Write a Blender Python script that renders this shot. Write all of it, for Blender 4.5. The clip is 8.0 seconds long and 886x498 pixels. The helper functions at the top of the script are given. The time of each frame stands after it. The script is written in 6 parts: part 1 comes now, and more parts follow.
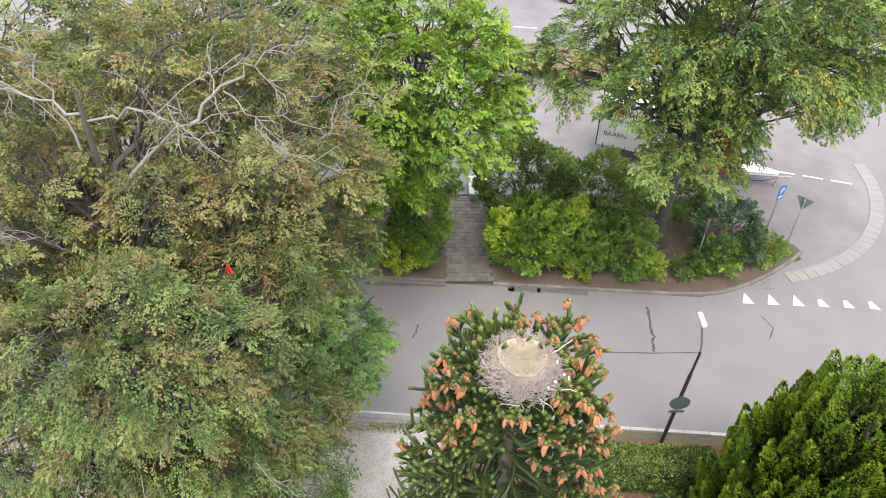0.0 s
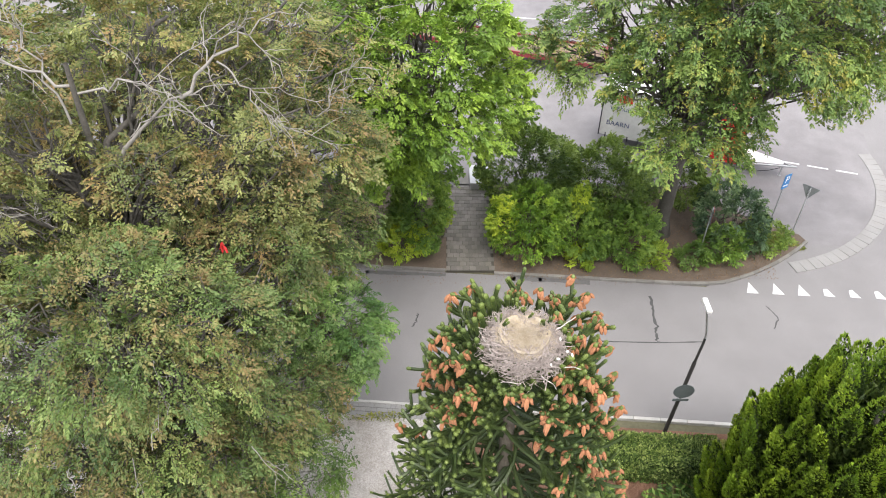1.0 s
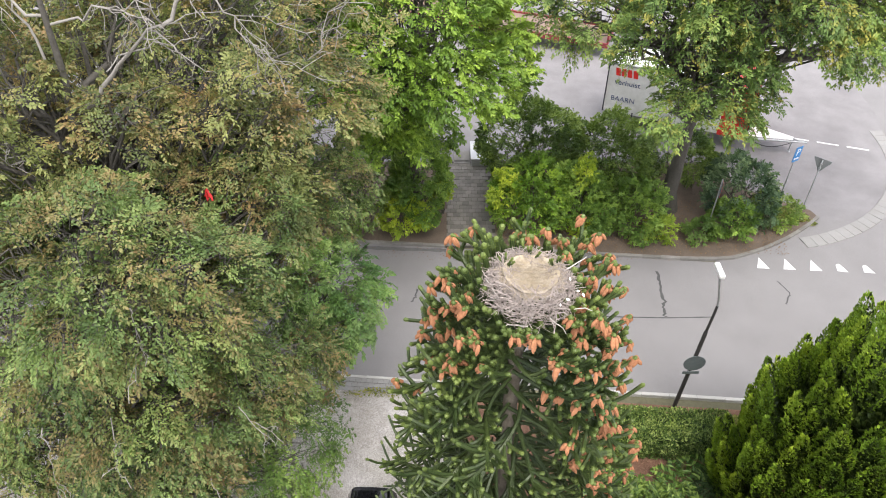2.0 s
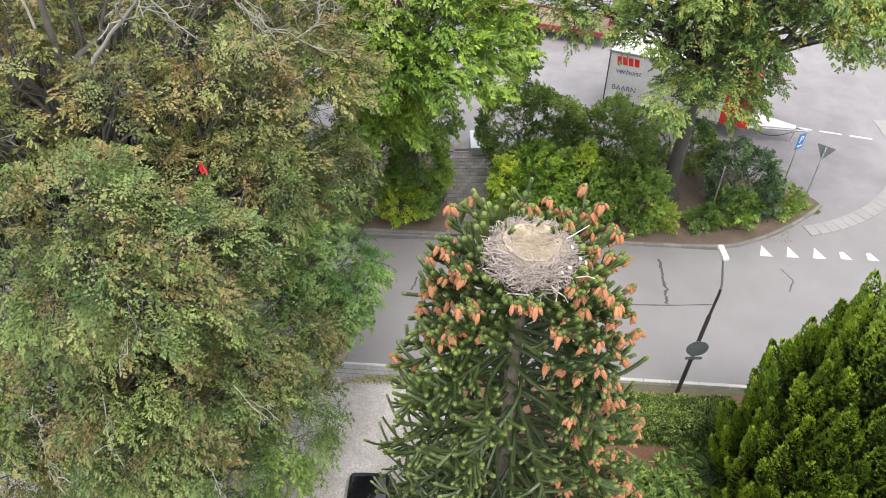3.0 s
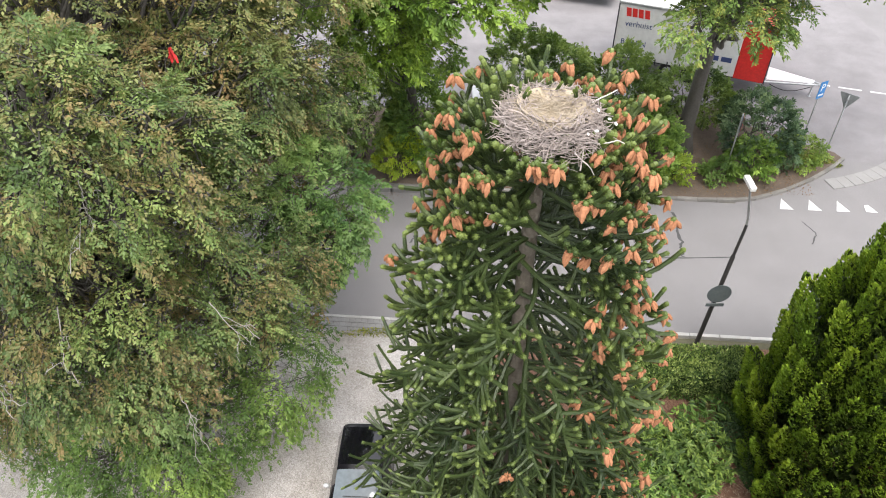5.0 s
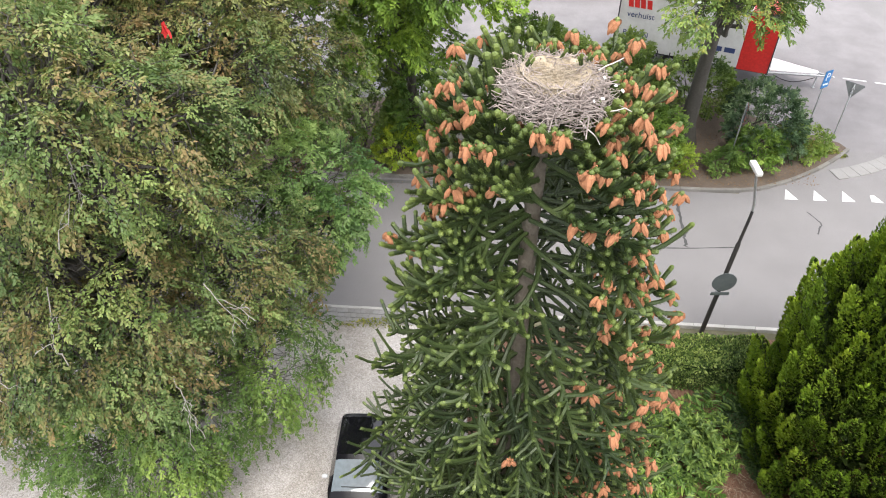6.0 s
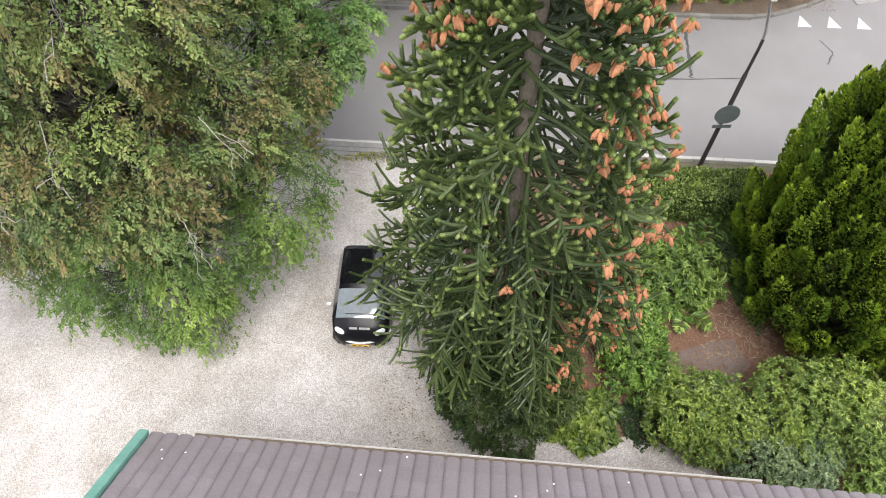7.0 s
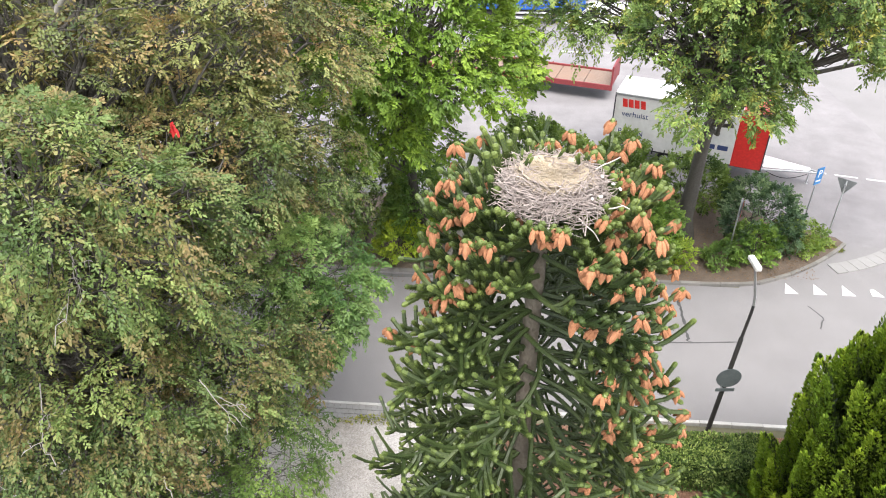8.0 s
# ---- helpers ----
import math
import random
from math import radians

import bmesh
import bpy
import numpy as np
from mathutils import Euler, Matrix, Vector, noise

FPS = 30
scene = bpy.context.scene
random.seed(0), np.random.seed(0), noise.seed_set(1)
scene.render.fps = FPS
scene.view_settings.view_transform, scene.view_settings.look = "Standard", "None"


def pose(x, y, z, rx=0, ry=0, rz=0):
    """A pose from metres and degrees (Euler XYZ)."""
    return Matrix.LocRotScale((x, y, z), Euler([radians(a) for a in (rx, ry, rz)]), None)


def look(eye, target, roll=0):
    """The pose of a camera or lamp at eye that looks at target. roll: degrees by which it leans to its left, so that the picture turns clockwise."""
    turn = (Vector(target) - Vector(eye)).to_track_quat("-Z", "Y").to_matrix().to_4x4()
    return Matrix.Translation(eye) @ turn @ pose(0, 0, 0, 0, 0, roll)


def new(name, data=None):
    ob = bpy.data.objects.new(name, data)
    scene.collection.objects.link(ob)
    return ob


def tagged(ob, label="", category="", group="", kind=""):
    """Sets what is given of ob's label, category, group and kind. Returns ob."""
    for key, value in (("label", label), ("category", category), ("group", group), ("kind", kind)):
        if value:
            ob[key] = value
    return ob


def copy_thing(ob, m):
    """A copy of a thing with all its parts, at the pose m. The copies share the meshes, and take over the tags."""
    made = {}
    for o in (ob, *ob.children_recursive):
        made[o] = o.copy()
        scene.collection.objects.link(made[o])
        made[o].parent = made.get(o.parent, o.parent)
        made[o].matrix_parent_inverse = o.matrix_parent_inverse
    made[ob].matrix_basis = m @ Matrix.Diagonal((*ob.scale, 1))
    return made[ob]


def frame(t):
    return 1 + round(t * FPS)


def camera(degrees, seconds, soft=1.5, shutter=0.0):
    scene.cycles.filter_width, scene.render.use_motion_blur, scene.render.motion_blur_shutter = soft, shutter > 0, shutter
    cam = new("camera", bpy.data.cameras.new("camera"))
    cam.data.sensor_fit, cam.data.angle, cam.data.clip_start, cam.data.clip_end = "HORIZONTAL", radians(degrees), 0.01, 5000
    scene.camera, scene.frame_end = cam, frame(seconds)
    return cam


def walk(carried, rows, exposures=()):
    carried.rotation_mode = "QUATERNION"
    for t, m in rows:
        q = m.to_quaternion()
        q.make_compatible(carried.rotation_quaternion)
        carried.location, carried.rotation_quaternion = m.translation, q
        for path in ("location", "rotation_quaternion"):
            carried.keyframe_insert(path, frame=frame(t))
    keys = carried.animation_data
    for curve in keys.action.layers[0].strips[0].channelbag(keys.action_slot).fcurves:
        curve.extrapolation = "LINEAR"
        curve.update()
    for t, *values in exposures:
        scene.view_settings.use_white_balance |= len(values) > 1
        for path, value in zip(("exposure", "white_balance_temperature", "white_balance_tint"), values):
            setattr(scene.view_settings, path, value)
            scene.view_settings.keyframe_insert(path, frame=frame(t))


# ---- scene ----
# camera: a drone sinking straight down, then nodding down and up again
cam = camera(63.66, 8.0, soft=1.0)
TILT = -41.478
ROWS = [
    (0.0, -0.000, -0.000, 23.294, -0.11, 0.20, -0.01),
    (0.5, 0.019, 0.024, 22.871, -0.06, 0.15, -0.09),
    (1.0, 0.030, 0.011, 22.681, -0.02, 0.08, -0.10),
    (1.5, 0.042, 0.035, 21.955, 0.01, 0.04, -0.10),
    (1.7, 0.045, 0.044, 21.578, 0.02, 0.03, -0.06),
    (2.8, 0.057, -0.047, 20.725, 0.02, 0.06, -0.04),
    (3.0, 0.070, -0.080, 20.588, 0.04, 0.03, -0.02),
    (3.5, 0.076, -0.081, 19.754, 0.05, -0.01, 0.00),
    (4.0, 0.065, -0.053, 18.773, 0.06, -0.03, 0.08),
    (4.5, 0.031, -0.023, 18.491, 0.05, -0.07, 0.07),
    (4.7, 0.024, 0.005, 18.343, 0.03, -0.14, 0.02),
    (5.8, 0.021, 0.021, 17.569, 0.07, -0.12, 0.05),
    (6.0, 0.024, 0.028, 17.572, 0.08, -0.14, 0.07),
    (6.2, 0.024, 0.028, 17.572, 0.08, -0.27, 0.07),
    (6.5, 0.018, 0.008, 17.569, 0.05, -4.83, 0.10),
    (6.8, 0.008, 0.018, 17.565, -0.05, -11.75, 0.15),
    (7.0, -0.004, 0.027, 17.558, -0.11, -13.40, 0.18),
    (7.2, 0.008, 0.038, 17.565, -0.05, -10.48, 0.15),
    (7.5, 0.031, 0.053, 17.570, 0.04, -3.32, 0.13),
    (7.7, 0.027, 0.063, 17.580, 0.06, 2.0, 0.05),
    (8.0, 0.021, 0.076, 17.592, 0.08, 7.28, -0.01),
]
walk(cam, [(t, pose(x, y, z, TILT) @ pose(0, 0, 0, 90 + pitch, roll, yaw)) for t, x, y, z, yaw, pitch, roll in ROWS],
     exposures=[(0.0, 1.1), (4.5, 1.12), (6.2, 1.18), (7.0, 1.14), (7.5, 1.3), (8.0, 1.4)])

# overcast daylight: a bright sky and one very soft sun
world = bpy.data.worlds.new("world")
scene.world = world
world.use_nodes = True
wn = world.node_tree.nodes
sky = wn.new("ShaderNodeTexSky")
sky.sky_type = "NISHITA"
sky.sun_disc = False
sky.sun_elevation, sky.sun_rotation = radians(65), radians(167)
sky.air_density, sky.dust_density, sky.ozone_density = 1.0, 4.0, 1.0
soften = wn.new("ShaderNodeMix")
soften.data_type = "RGBA"
soften.inputs[0].default_value = 0.62
soften.inputs[7].default_value = (7.9, 7.8, 7.9, 1)
world.node_tree.links.new(sky.outputs[0], soften.inputs[6])
world.node_tree.links.new(soften.outputs[2], wn["Background"].inputs[0])
wn["Background"].inputs[1].default_value = 0.14
sun = new("sun", bpy.data.lights.new("sun", "SUN"))
sun.data.energy, sun.data.angle, sun.data.color = 1.6, radians(36), (1.0, 0.975, 0.93)
sun.matrix_world = look((3.2, -14, 31.5), (0, 0, 0))


# ---------------------------------------------------------------- materials
def material(name):
    m = bpy.data.materials.new(name)
    m.use_nodes = True
    return m, m.node_tree.nodes, m.node_tree.links, m.node_tree.nodes["Principled BSDF"]


def add(nodes, kind, **values):
    n = nodes.new(kind)
    for k, v in values.items():
        n.inputs[k.replace("_", " ").capitalize() if k != "fac" else 0].default_value = v
    return n


def ramp(nodes, stops):
    r = nodes.new("ShaderNodeValToRGB")
    r.color_ramp.elements[0].position, r.color_ramp.elements[0].color = stops[0][0], (*stops[0][1], 1)
    r.color_ramp.elements[1].position, r.color_ramp.elements[1].color = stops[-1][0], (*stops[-1][1], 1)
    for p, c in stops[1:-1]:
        e = r.color_ramp.elements.new(p)
        e.color = (*c, 1)
    return r


def blend(nodes, links, fac, a, b, mode="MIX"):
    m = nodes.new("ShaderNodeMix")
    m.data_type, m.blend_type = "RGBA", mode
    for i, v in ((0, fac), (6, a), (7, b)):
        if isinstance(v, (int, float)):
            m.inputs[i].default_value = v
        elif isinstance(v, tuple):
            m.inputs[i].default_value = (*v, 1)
        else:
            links.new(v, m.inputs[i])
    return m.outputs[2]


def surface(name, a, b, fine=40.0, coarse=1.5, rough=0.8, bump=0.3, bump_at=0.01, stain=None, metal=0.0, spread=0.5, piece=0.0, coat=0.0):
    """A worn surface: colour from a to b by fine grain and coarse stains, with relief; piece: how much each object differs."""
    m, n, l, p = material(name)
    co = n.new("ShaderNodeTexCoord")
    g = add(n, "ShaderNodeTexNoise", scale=fine, detail=4.0, roughness=0.65)
    c = add(n, "ShaderNodeTexNoise", scale=coarse, detail=5.0, roughness=0.6)
    where = n.new("ShaderNodeNewGeometry").outputs["Position"]
    l.new(where, g.inputs["Vector"])
    l.new(where, c.inputs["Vector"])
    lo, hi = 0.5 - spread * 0.5, 0.5 + spread * 0.5
    r = ramp(n, [(lo, a), (hi, b)])
    l.new(g.outputs[0], r.inputs[0])
    rc = ramp(n, [(0.36, (0, 0, 0)), (0.66, (1, 1, 1))])
    l.new(c.outputs[0], rc.inputs[0])
    colour = blend(n, l, rc.outputs[0], r.outputs[0], stain or tuple(0.72 * x for x in a))
    half = n.new("ShaderNodeMix")
    half.data_type = "RGBA"
    half.inputs[0].default_value = 0.55
    l.new(r.outputs[0], half.inputs[6])
    l.new(colour, half.inputs[7])
    colour = half.outputs[2]
    if piece:
        info = n.new("ShaderNodeObjectInfo")
        hv = add(n, "ShaderNodeHueSaturation")
        mr = n.new("ShaderNodeMapRange")
        mr.inputs[3].default_value, mr.inputs[4].default_value = 1 - piece, 1 + piece
        l.new(info.outputs["Random"], mr.inputs[0])
        l.new(mr.outputs[0], hv.inputs["Value"])
        l.new(colour, hv.inputs["Color"])
        colour = hv.outputs[0]
    l.new(colour, p.inputs["Base Color"])
    p.inputs["Roughness"].default_value, p.inputs["Metallic"].default_value = rough, metal
    p.inputs["Coat Weight"].default_value = coat
    if bump:
        b_ = n.new("ShaderNodeBump")
        b_.inputs["Strength"].default_value, b_.inputs["Distance"].default_value = bump, bump_at
        l.new(g.outputs[0], b_.inputs["Height"])
        l.new(b_.outputs[0], p.inputs["Normal"])
    return m


def foliage(name, dark, mid, light, dry=None, dry_at=0.6, glow=0.16, patch=0.5, rough=0.5, dry_patch=0.5, speckle=0.22):
    """Leaves: each island its own shade, patches of older or dry leaves, some light through the blade."""
    m, n, l, p = material(name)
    geo = n.new("ShaderNodeNewGeometry")
    r = ramp(n, [(0.28, dark), (0.5, mid), (0.74, light)])
    tuft = add(n, "ShaderNodeTexNoise", scale=patch * 5, detail=2.0, roughness=0.5)
    l.new(geo.outputs["Position"], tuft.inputs["Vector"])
    mixv = n.new("ShaderNodeMix")
    mixv.inputs[0].default_value = speckle
    l.new(tuft.outputs[0], mixv.inputs[2])
    l.new(geo.outputs["Random Per Island"], mixv.inputs[3])
    att = n.new("ShaderNodeAttribute")
    att.attribute_name = "tone"
    mixt = n.new("ShaderNodeMix")
    mixt.inputs[0].default_value = 0.45
    l.new(mixv.outputs[0], mixt.inputs[2])
    l.new(att.outputs["Fac"], mixt.inputs[3])
    l.new(mixt.outputs[0], r.inputs[0])
    big = add(n, "ShaderNodeTexNoise", scale=patch, detail=3.0, roughness=0.6)
    l.new(geo.outputs["Position"], big.inputs["Vector"])
    rb = ramp(n, [(0.32, (0.6, 0.66, 0.66)), (0.68, (1.35, 1.28, 1.05))])
    l.new(big.outputs[0], rb.inputs[0])
    colour = blend(n, l, 1.0, r.outputs[0], rb.outputs[0], "MULTIPLY")
    if dry:
        dn = add(n, "ShaderNodeTexNoise", scale=dry_patch, detail=4.0, roughness=0.7)
        off = n.new("ShaderNodeVectorMath")
        off.inputs[1].default_value = (17.0, 5.0, 31.0)
        l.new(geo.outputs["Position"], off.inputs[0])
        l.new(off.outputs[0], dn.inputs["Vector"])
        s = n.new("ShaderNodeMath")
        s.operation = "MULTIPLY_ADD"
        s.inputs[1].default_value = 0.16
        l.new(geo.outputs["Random Per Island"], s.inputs[0])
        l.new(dn.outputs[0], s.inputs[2])
        rd = ramp(n, [(dry_at - 0.12, (0, 0, 0)), (dry_at + 0.1, (0.9, 0.9, 0.9))])
        l.new(s.outputs[0], rd.inputs[0])
        colour = blend(n, l, rd.outputs[0], colour, dry)
    l.new(colour, p.inputs["Base Color"])
    p.inputs["Roughness"].default_value = rough
    p.inputs["Specular IOR Level"].default_value = 0.35
    tr = n.new("ShaderNodeBsdfTranslucent")
    l.new(blend(n, l, 1.0, colour, (1.15, 1.2, 0.55), "MULTIPLY"), tr.inputs[0])
    mix = n.new("ShaderNodeMixShader")
    mix.inputs[0].default_value = glow
    l.new(p.outputs[0], mix.inputs[1])
    l.new(tr.outputs[0], mix.inputs[2])
    l.new(mix.outputs[0], n["Material Output"].inputs[0])
    return m


def plain(name, colour, rough=0.5, metal=0.0, coat=0.0, **more):
    m, n, l, p = material(name)
    no = add(n, "ShaderNodeTexNoise", scale=9.0, detail=4.0)
    r = ramp(n, [(0.3, tuple(c * 0.86 for c in colour)), (0.7, tuple(min(1, c * 1.1) for c in colour))])
    l.new(n.new("ShaderNodeNewGeometry").outputs["Position"], no.inputs["Vector"])
    l.new(no.outputs[0], r.inputs[0])
    l.new(r.outputs[0], p.inputs["Base Color"])
    p.inputs["Roughness"].default_value, p.inputs["Metallic"].default_value, p.inputs["Coat Weight"].default_value = rough, metal, coat
    for k, v in more.items():
        p.inputs[k.replace("_", " ")].default_value = v
    return m


M_ASPHALT = surface("old asphalt", (0.17, 0.163, 0.165), (0.275, 0.265, 0.268), fine=45, coarse=0.3, rough=0.9, bump=0.4, stain=(0.17, 0.162, 0.164))
M_LOT = surface("patched lot asphalt", (0.2, 0.19, 0.195), (0.28, 0.27, 0.275), fine=50, coarse=0.45, rough=0.92, bump=0.2, stain=(0.14, 0.13, 0.135))
M_CRACK = surface("tar seam", (0.05, 0.05, 0.05), (0.09, 0.09, 0.09), fine=30, rough=0.75)
M_KERB = surface("weathered concrete kerb", (0.17, 0.16, 0.15), (0.26, 0.25, 0.23), fine=30, coarse=1.2, stain=(0.11, 0.105, 0.09), piece=0.14)
M_PALE = surface("pale concrete", (0.38, 0.37, 0.36), (0.52, 0.51, 0.49), fine=30, coarse=1.0, stain=(0.3, 0.29, 0.27), piece=0.1)
M_PAVER = surface("mossy concrete paver", (0.14, 0.128, 0.115), (0.235, 0.215, 0.195), fine=35, coarse=1.1, stain=(0.1, 0.095, 0.07), piece=0.22)
M_JOINT = surface("sandy joint", (0.06, 0.055, 0.045), (0.1, 0.09, 0.07), fine=60, coarse=2)


def gravel(name):
    """Pale pebbles of mixed greys with dark gaps between."""
    m, n, l, p = material(name)
    where = n.new("ShaderNodeNewGeometry").outputs["Position"]
    v = n.new("ShaderNodeTexVoronoi")
    v.inputs["Scale"].default_value = 34
    l.new(where, v.inputs["Vector"])
    sep = n.new("ShaderNodeSeparateColor")
    l.new(v.outputs["Color"], sep.inputs[0])
    r = ramp(n, [(0.0, (0.33, 0.31, 0.295)), (0.3, (0.42, 0.4, 0.385)), (0.75, (0.51, 0.488, 0.475)), (1.0, (0.6, 0.58, 0.565))])
    l.new(sep.outputs[0], r.inputs[0])
    big = add(n, "ShaderNodeTexNoise", scale=0.45, detail=5.0, roughness=0.65)
    l.new(where, big.inputs["Vector"])
    rb = ramp(n, [(0.34, (0.7, 0.67, 0.62)), (0.62, (1.05, 1.04, 1.04))])
    l.new(big.outputs[0], rb.inputs[0])
    c = blend(n, l, 1.0, r.outputs[0], rb.outputs[0], "MULTIPLY")
    l.new(c, p.inputs["Base Color"])
    p.inputs["Roughness"].default_value = 0.95
    bp = n.new("ShaderNodeBump")
    bp.invert = True
    bp.inputs["Strength"].default_value, bp.inputs["Distance"].default_value = 0.8, 0.016
    l.new(v.outputs["Distance"], bp.inputs["Height"])
    l.new(bp.outputs[0], p.inputs["Normal"])
    return m


M_GRAVEL = gravel("pale gravel")
M_SOIL = surface("dry soil", (0.1, 0.075, 0.055), (0.2, 0.15, 0.115), fine=25, coarse=0.9, rough=1.0, bump=0.8, bump_at=0.03, stain=(0.075, 0.06, 0.045))
M_MULCH = surface("bark mulch", (0.12, 0.062, 0.04), (0.27, 0.15, 0.1), fine=28, coarse=1.2, rough=1.0, bump=1.0, bump_at=0.04, stain=(0.09, 0.05, 0.035))
M_LAND = surface("rough ground", (0.1, 0.095, 0.06), (0.18, 0.17, 0.11), fine=8, coarse=0.3, rough=1.0, bump=0.5)
M_WHITE = surface("worn road paint", (0.62, 0.62, 0.62), (0.8, 0.8, 0.8), fine=45, coarse=6, stain=(0.4, 0.4, 0.4), bump=0.1)
M_BARK = surface("grey bark", (0.06, 0.054, 0.046), (0.125, 0.115, 0.1), fine=14, coarse=2.5, rough=0.9, bump=0.8, bump_at=0.03, stain=(0.07, 0.065, 0.055))
M_DEAD = surface("silvery dead wood", (0.22, 0.205, 0.185), (0.36, 0.34, 0.315), fine=18, coarse=2.5, rough=0.9, bump=0.4, stain=(0.22, 0.2, 0.18))
M_ARBARK = surface("ringed araucaria bark", (0.13, 0.11, 0.085), (0.24, 0.21, 0.165), fine=16, coarse=3, rough=0.95, bump=0.9, bump_at=0.03)
M_STEEL = surface("galvanised steel", (0.38, 0.39, 0.4), (0.5, 0.51, 0.52), fine=20, coarse=4, rough=0.45, bump=0.05, metal=0.7)
M_DARKPOLE = surface("dark painted steel", (0.022, 0.022, 0.024), (0.04, 0.04, 0.042), fine=20, coarse=3, rough=0.55, bump=0.05, stain=(0.05, 0.045, 0.04))
M_SIGNBACK = surface("grey sign back", (0.1, 0.12, 0.125), (0.15, 0.17, 0.175), fine=14, coarse=3, rough=0.55, bump=0.05)
M_YIELDBACK = surface("pale grey sign back", (0.2, 0.215, 0.22), (0.28, 0.295, 0.3), fine=14, coarse=3, rough=0.5, bump=0.05)
M_LAMPHEAD = plain("pale lamp housing", (0.75, 0.75, 0.73), 0.4)
M_BLUE = plain("blue sign", (0.03, 0.2, 0.5), 0.4)
M_SIGNWHITE = plain("white sign film", (0.8, 0.8, 0.8), 0.4)

L_BEECH = foliage("beech leaves", (0.045, 0.081, 0.022), (0.107, 0.166, 0.051), (0.255, 0.335, 0.125), dry=(0.25, 0.165, 0.075), dry_at=0.675, dry_patch=0.75)
L_BROWN = foliage("browning beech leaves", (0.06, 0.084, 0.026), (0.138, 0.168, 0.056), (0.29, 0.315, 0.13), dry=(0.29, 0.18, 0.08), dry_at=0.68, dry_patch=0.9)
L_BRIGHT = foliage("fresh maple leaves", (0.064, 0.128, 0.019), (0.15, 0.255, 0.037), (0.305, 0.435, 0.072))
L_OAK = foliage("oak leaves with yellow tips", (0.058, 0.108, 0.03), (0.125, 0.205, 0.056), (0.27, 0.365, 0.11), dry=(0.42, 0.34, 0.06), dry_at=0.74, dry_patch=1.4)
L_SHRUB = foliage("green shrub leaves", (0.045, 0.098, 0.018), (0.11, 0.2, 0.036), (0.25, 0.37, 0.075))
L_GOLD = foliage("yellow green shrub leaves", (0.14, 0.22, 0.02), (0.27, 0.37, 0.036), (0.45, 0.53, 0.06))
L_OLIVE = foliage("dark olive shrub leaves", (0.05, 0.095, 0.022), (0.115, 0.185, 0.042), (0.23, 0.32, 0.08))
L_BLUE = foliage("blue green shrub leaves", (0.025, 0.055, 0.03), (0.065, 0.12, 0.062), (0.19, 0.27, 0.15))
L_HEDGE = foliage("clipped hedge leaves", (0.035, 0.07, 0.017), (0.11, 0.175, 0.045), (0.36, 0.44, 0.16), glow=0.2)
L_RHODO = foliage("rhododendron leaves", (0.042, 0.08, 0.016), (0.11, 0.17, 0.034), (0.26, 0.335, 0.08), rough=0.4)
L_FERN = foliage("broad garden leaves", (0.044, 0.09, 0.018), (0.1, 0.178, 0.036), (0.235, 0.335, 0.08), rough=0.4)
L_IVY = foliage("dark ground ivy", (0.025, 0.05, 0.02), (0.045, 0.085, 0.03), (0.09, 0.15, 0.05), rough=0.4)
L_GRASS = foliage("dry grass", (0.1, 0.13, 0.03), (0.19, 0.21, 0.05), (0.3, 0.29, 0.09), glow=0.3)
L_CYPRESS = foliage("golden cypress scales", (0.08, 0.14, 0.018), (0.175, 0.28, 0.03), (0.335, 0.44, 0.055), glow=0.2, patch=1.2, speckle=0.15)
L_ARA = foliage("araucaria scale leaves", (0.02, 0.036, 0.013), (0.046, 0.07, 0.024), (0.1, 0.135, 0.05), glow=0.08, rough=0.42)
L_ARATIP = foliage("fresh araucaria tips", (0.06, 0.09, 0.026), (0.115, 0.16, 0.048), (0.23, 0.29, 0.1), glow=0.12, rough=0.42)
M_ROOF = surface("aubergine clay tile", (0.165, 0.144, 0.158), (0.235, 0.206, 0.224), fine=22, coarse=1.4, rough=0.7, bump=0.3, stain=(0.18, 0.165, 0.165), piece=0.08)
M_TEAL = surface("teal painted board", (0.13, 0.3, 0.25), (0.19, 0.38, 0.32), fine=14, coarse=2, rough=0.5, bump=0.1)
M_ZINC = surface("pale zinc gutter", (0.42, 0.41, 0.39), (0.56, 0.55, 0.52), fine=14, coarse=2, rough=0.5, bump=0.1, metal=0.3)
M_BRICK = surface("red brown brick wall", (0.2, 0.11, 0.08), (0.3, 0.18, 0.13), fine=20, coarse=1.2, rough=0.9)
M_CARPAINT = plain("black car paint", (0.008, 0.008, 0.01), 0.22, 0.0, 0.0, Specular_IOR_Level=0.22)
M_CARGLASS = plain("tinted roof glass", (0.006, 0.006, 0.008), 0.06, 0.0, 0.6)
M_SCREEN = plain("pale reflecting windscreen", (0.12, 0.15, 0.165), 0.05, 0.0, 1.0)
M_RUBBER = plain("black rubber", (0.02, 0.02, 0.02), 0.8)
M_RIM = plain("silver rim", (0.5, 0.51, 0.52), 0.35, 0.8)
M_CHROME = plain("silver grey plastic", (0.62, 0.63, 0.64), 0.35, 0.2)
M_HEADLIGHT = plain("clear headlight lens", (0.72, 0.75, 0.78), 0.12, 0.0, 1.0)
M_YELLOW = plain("yellow plate", (0.75, 0.45, 0.03), 0.5)
M_INK = plain("dark ink", (0.03, 0.03, 0.04), 0.6)
M_PALEINK = plain("pale lettering film", (0.3, 0.3, 0.3), 0.5)
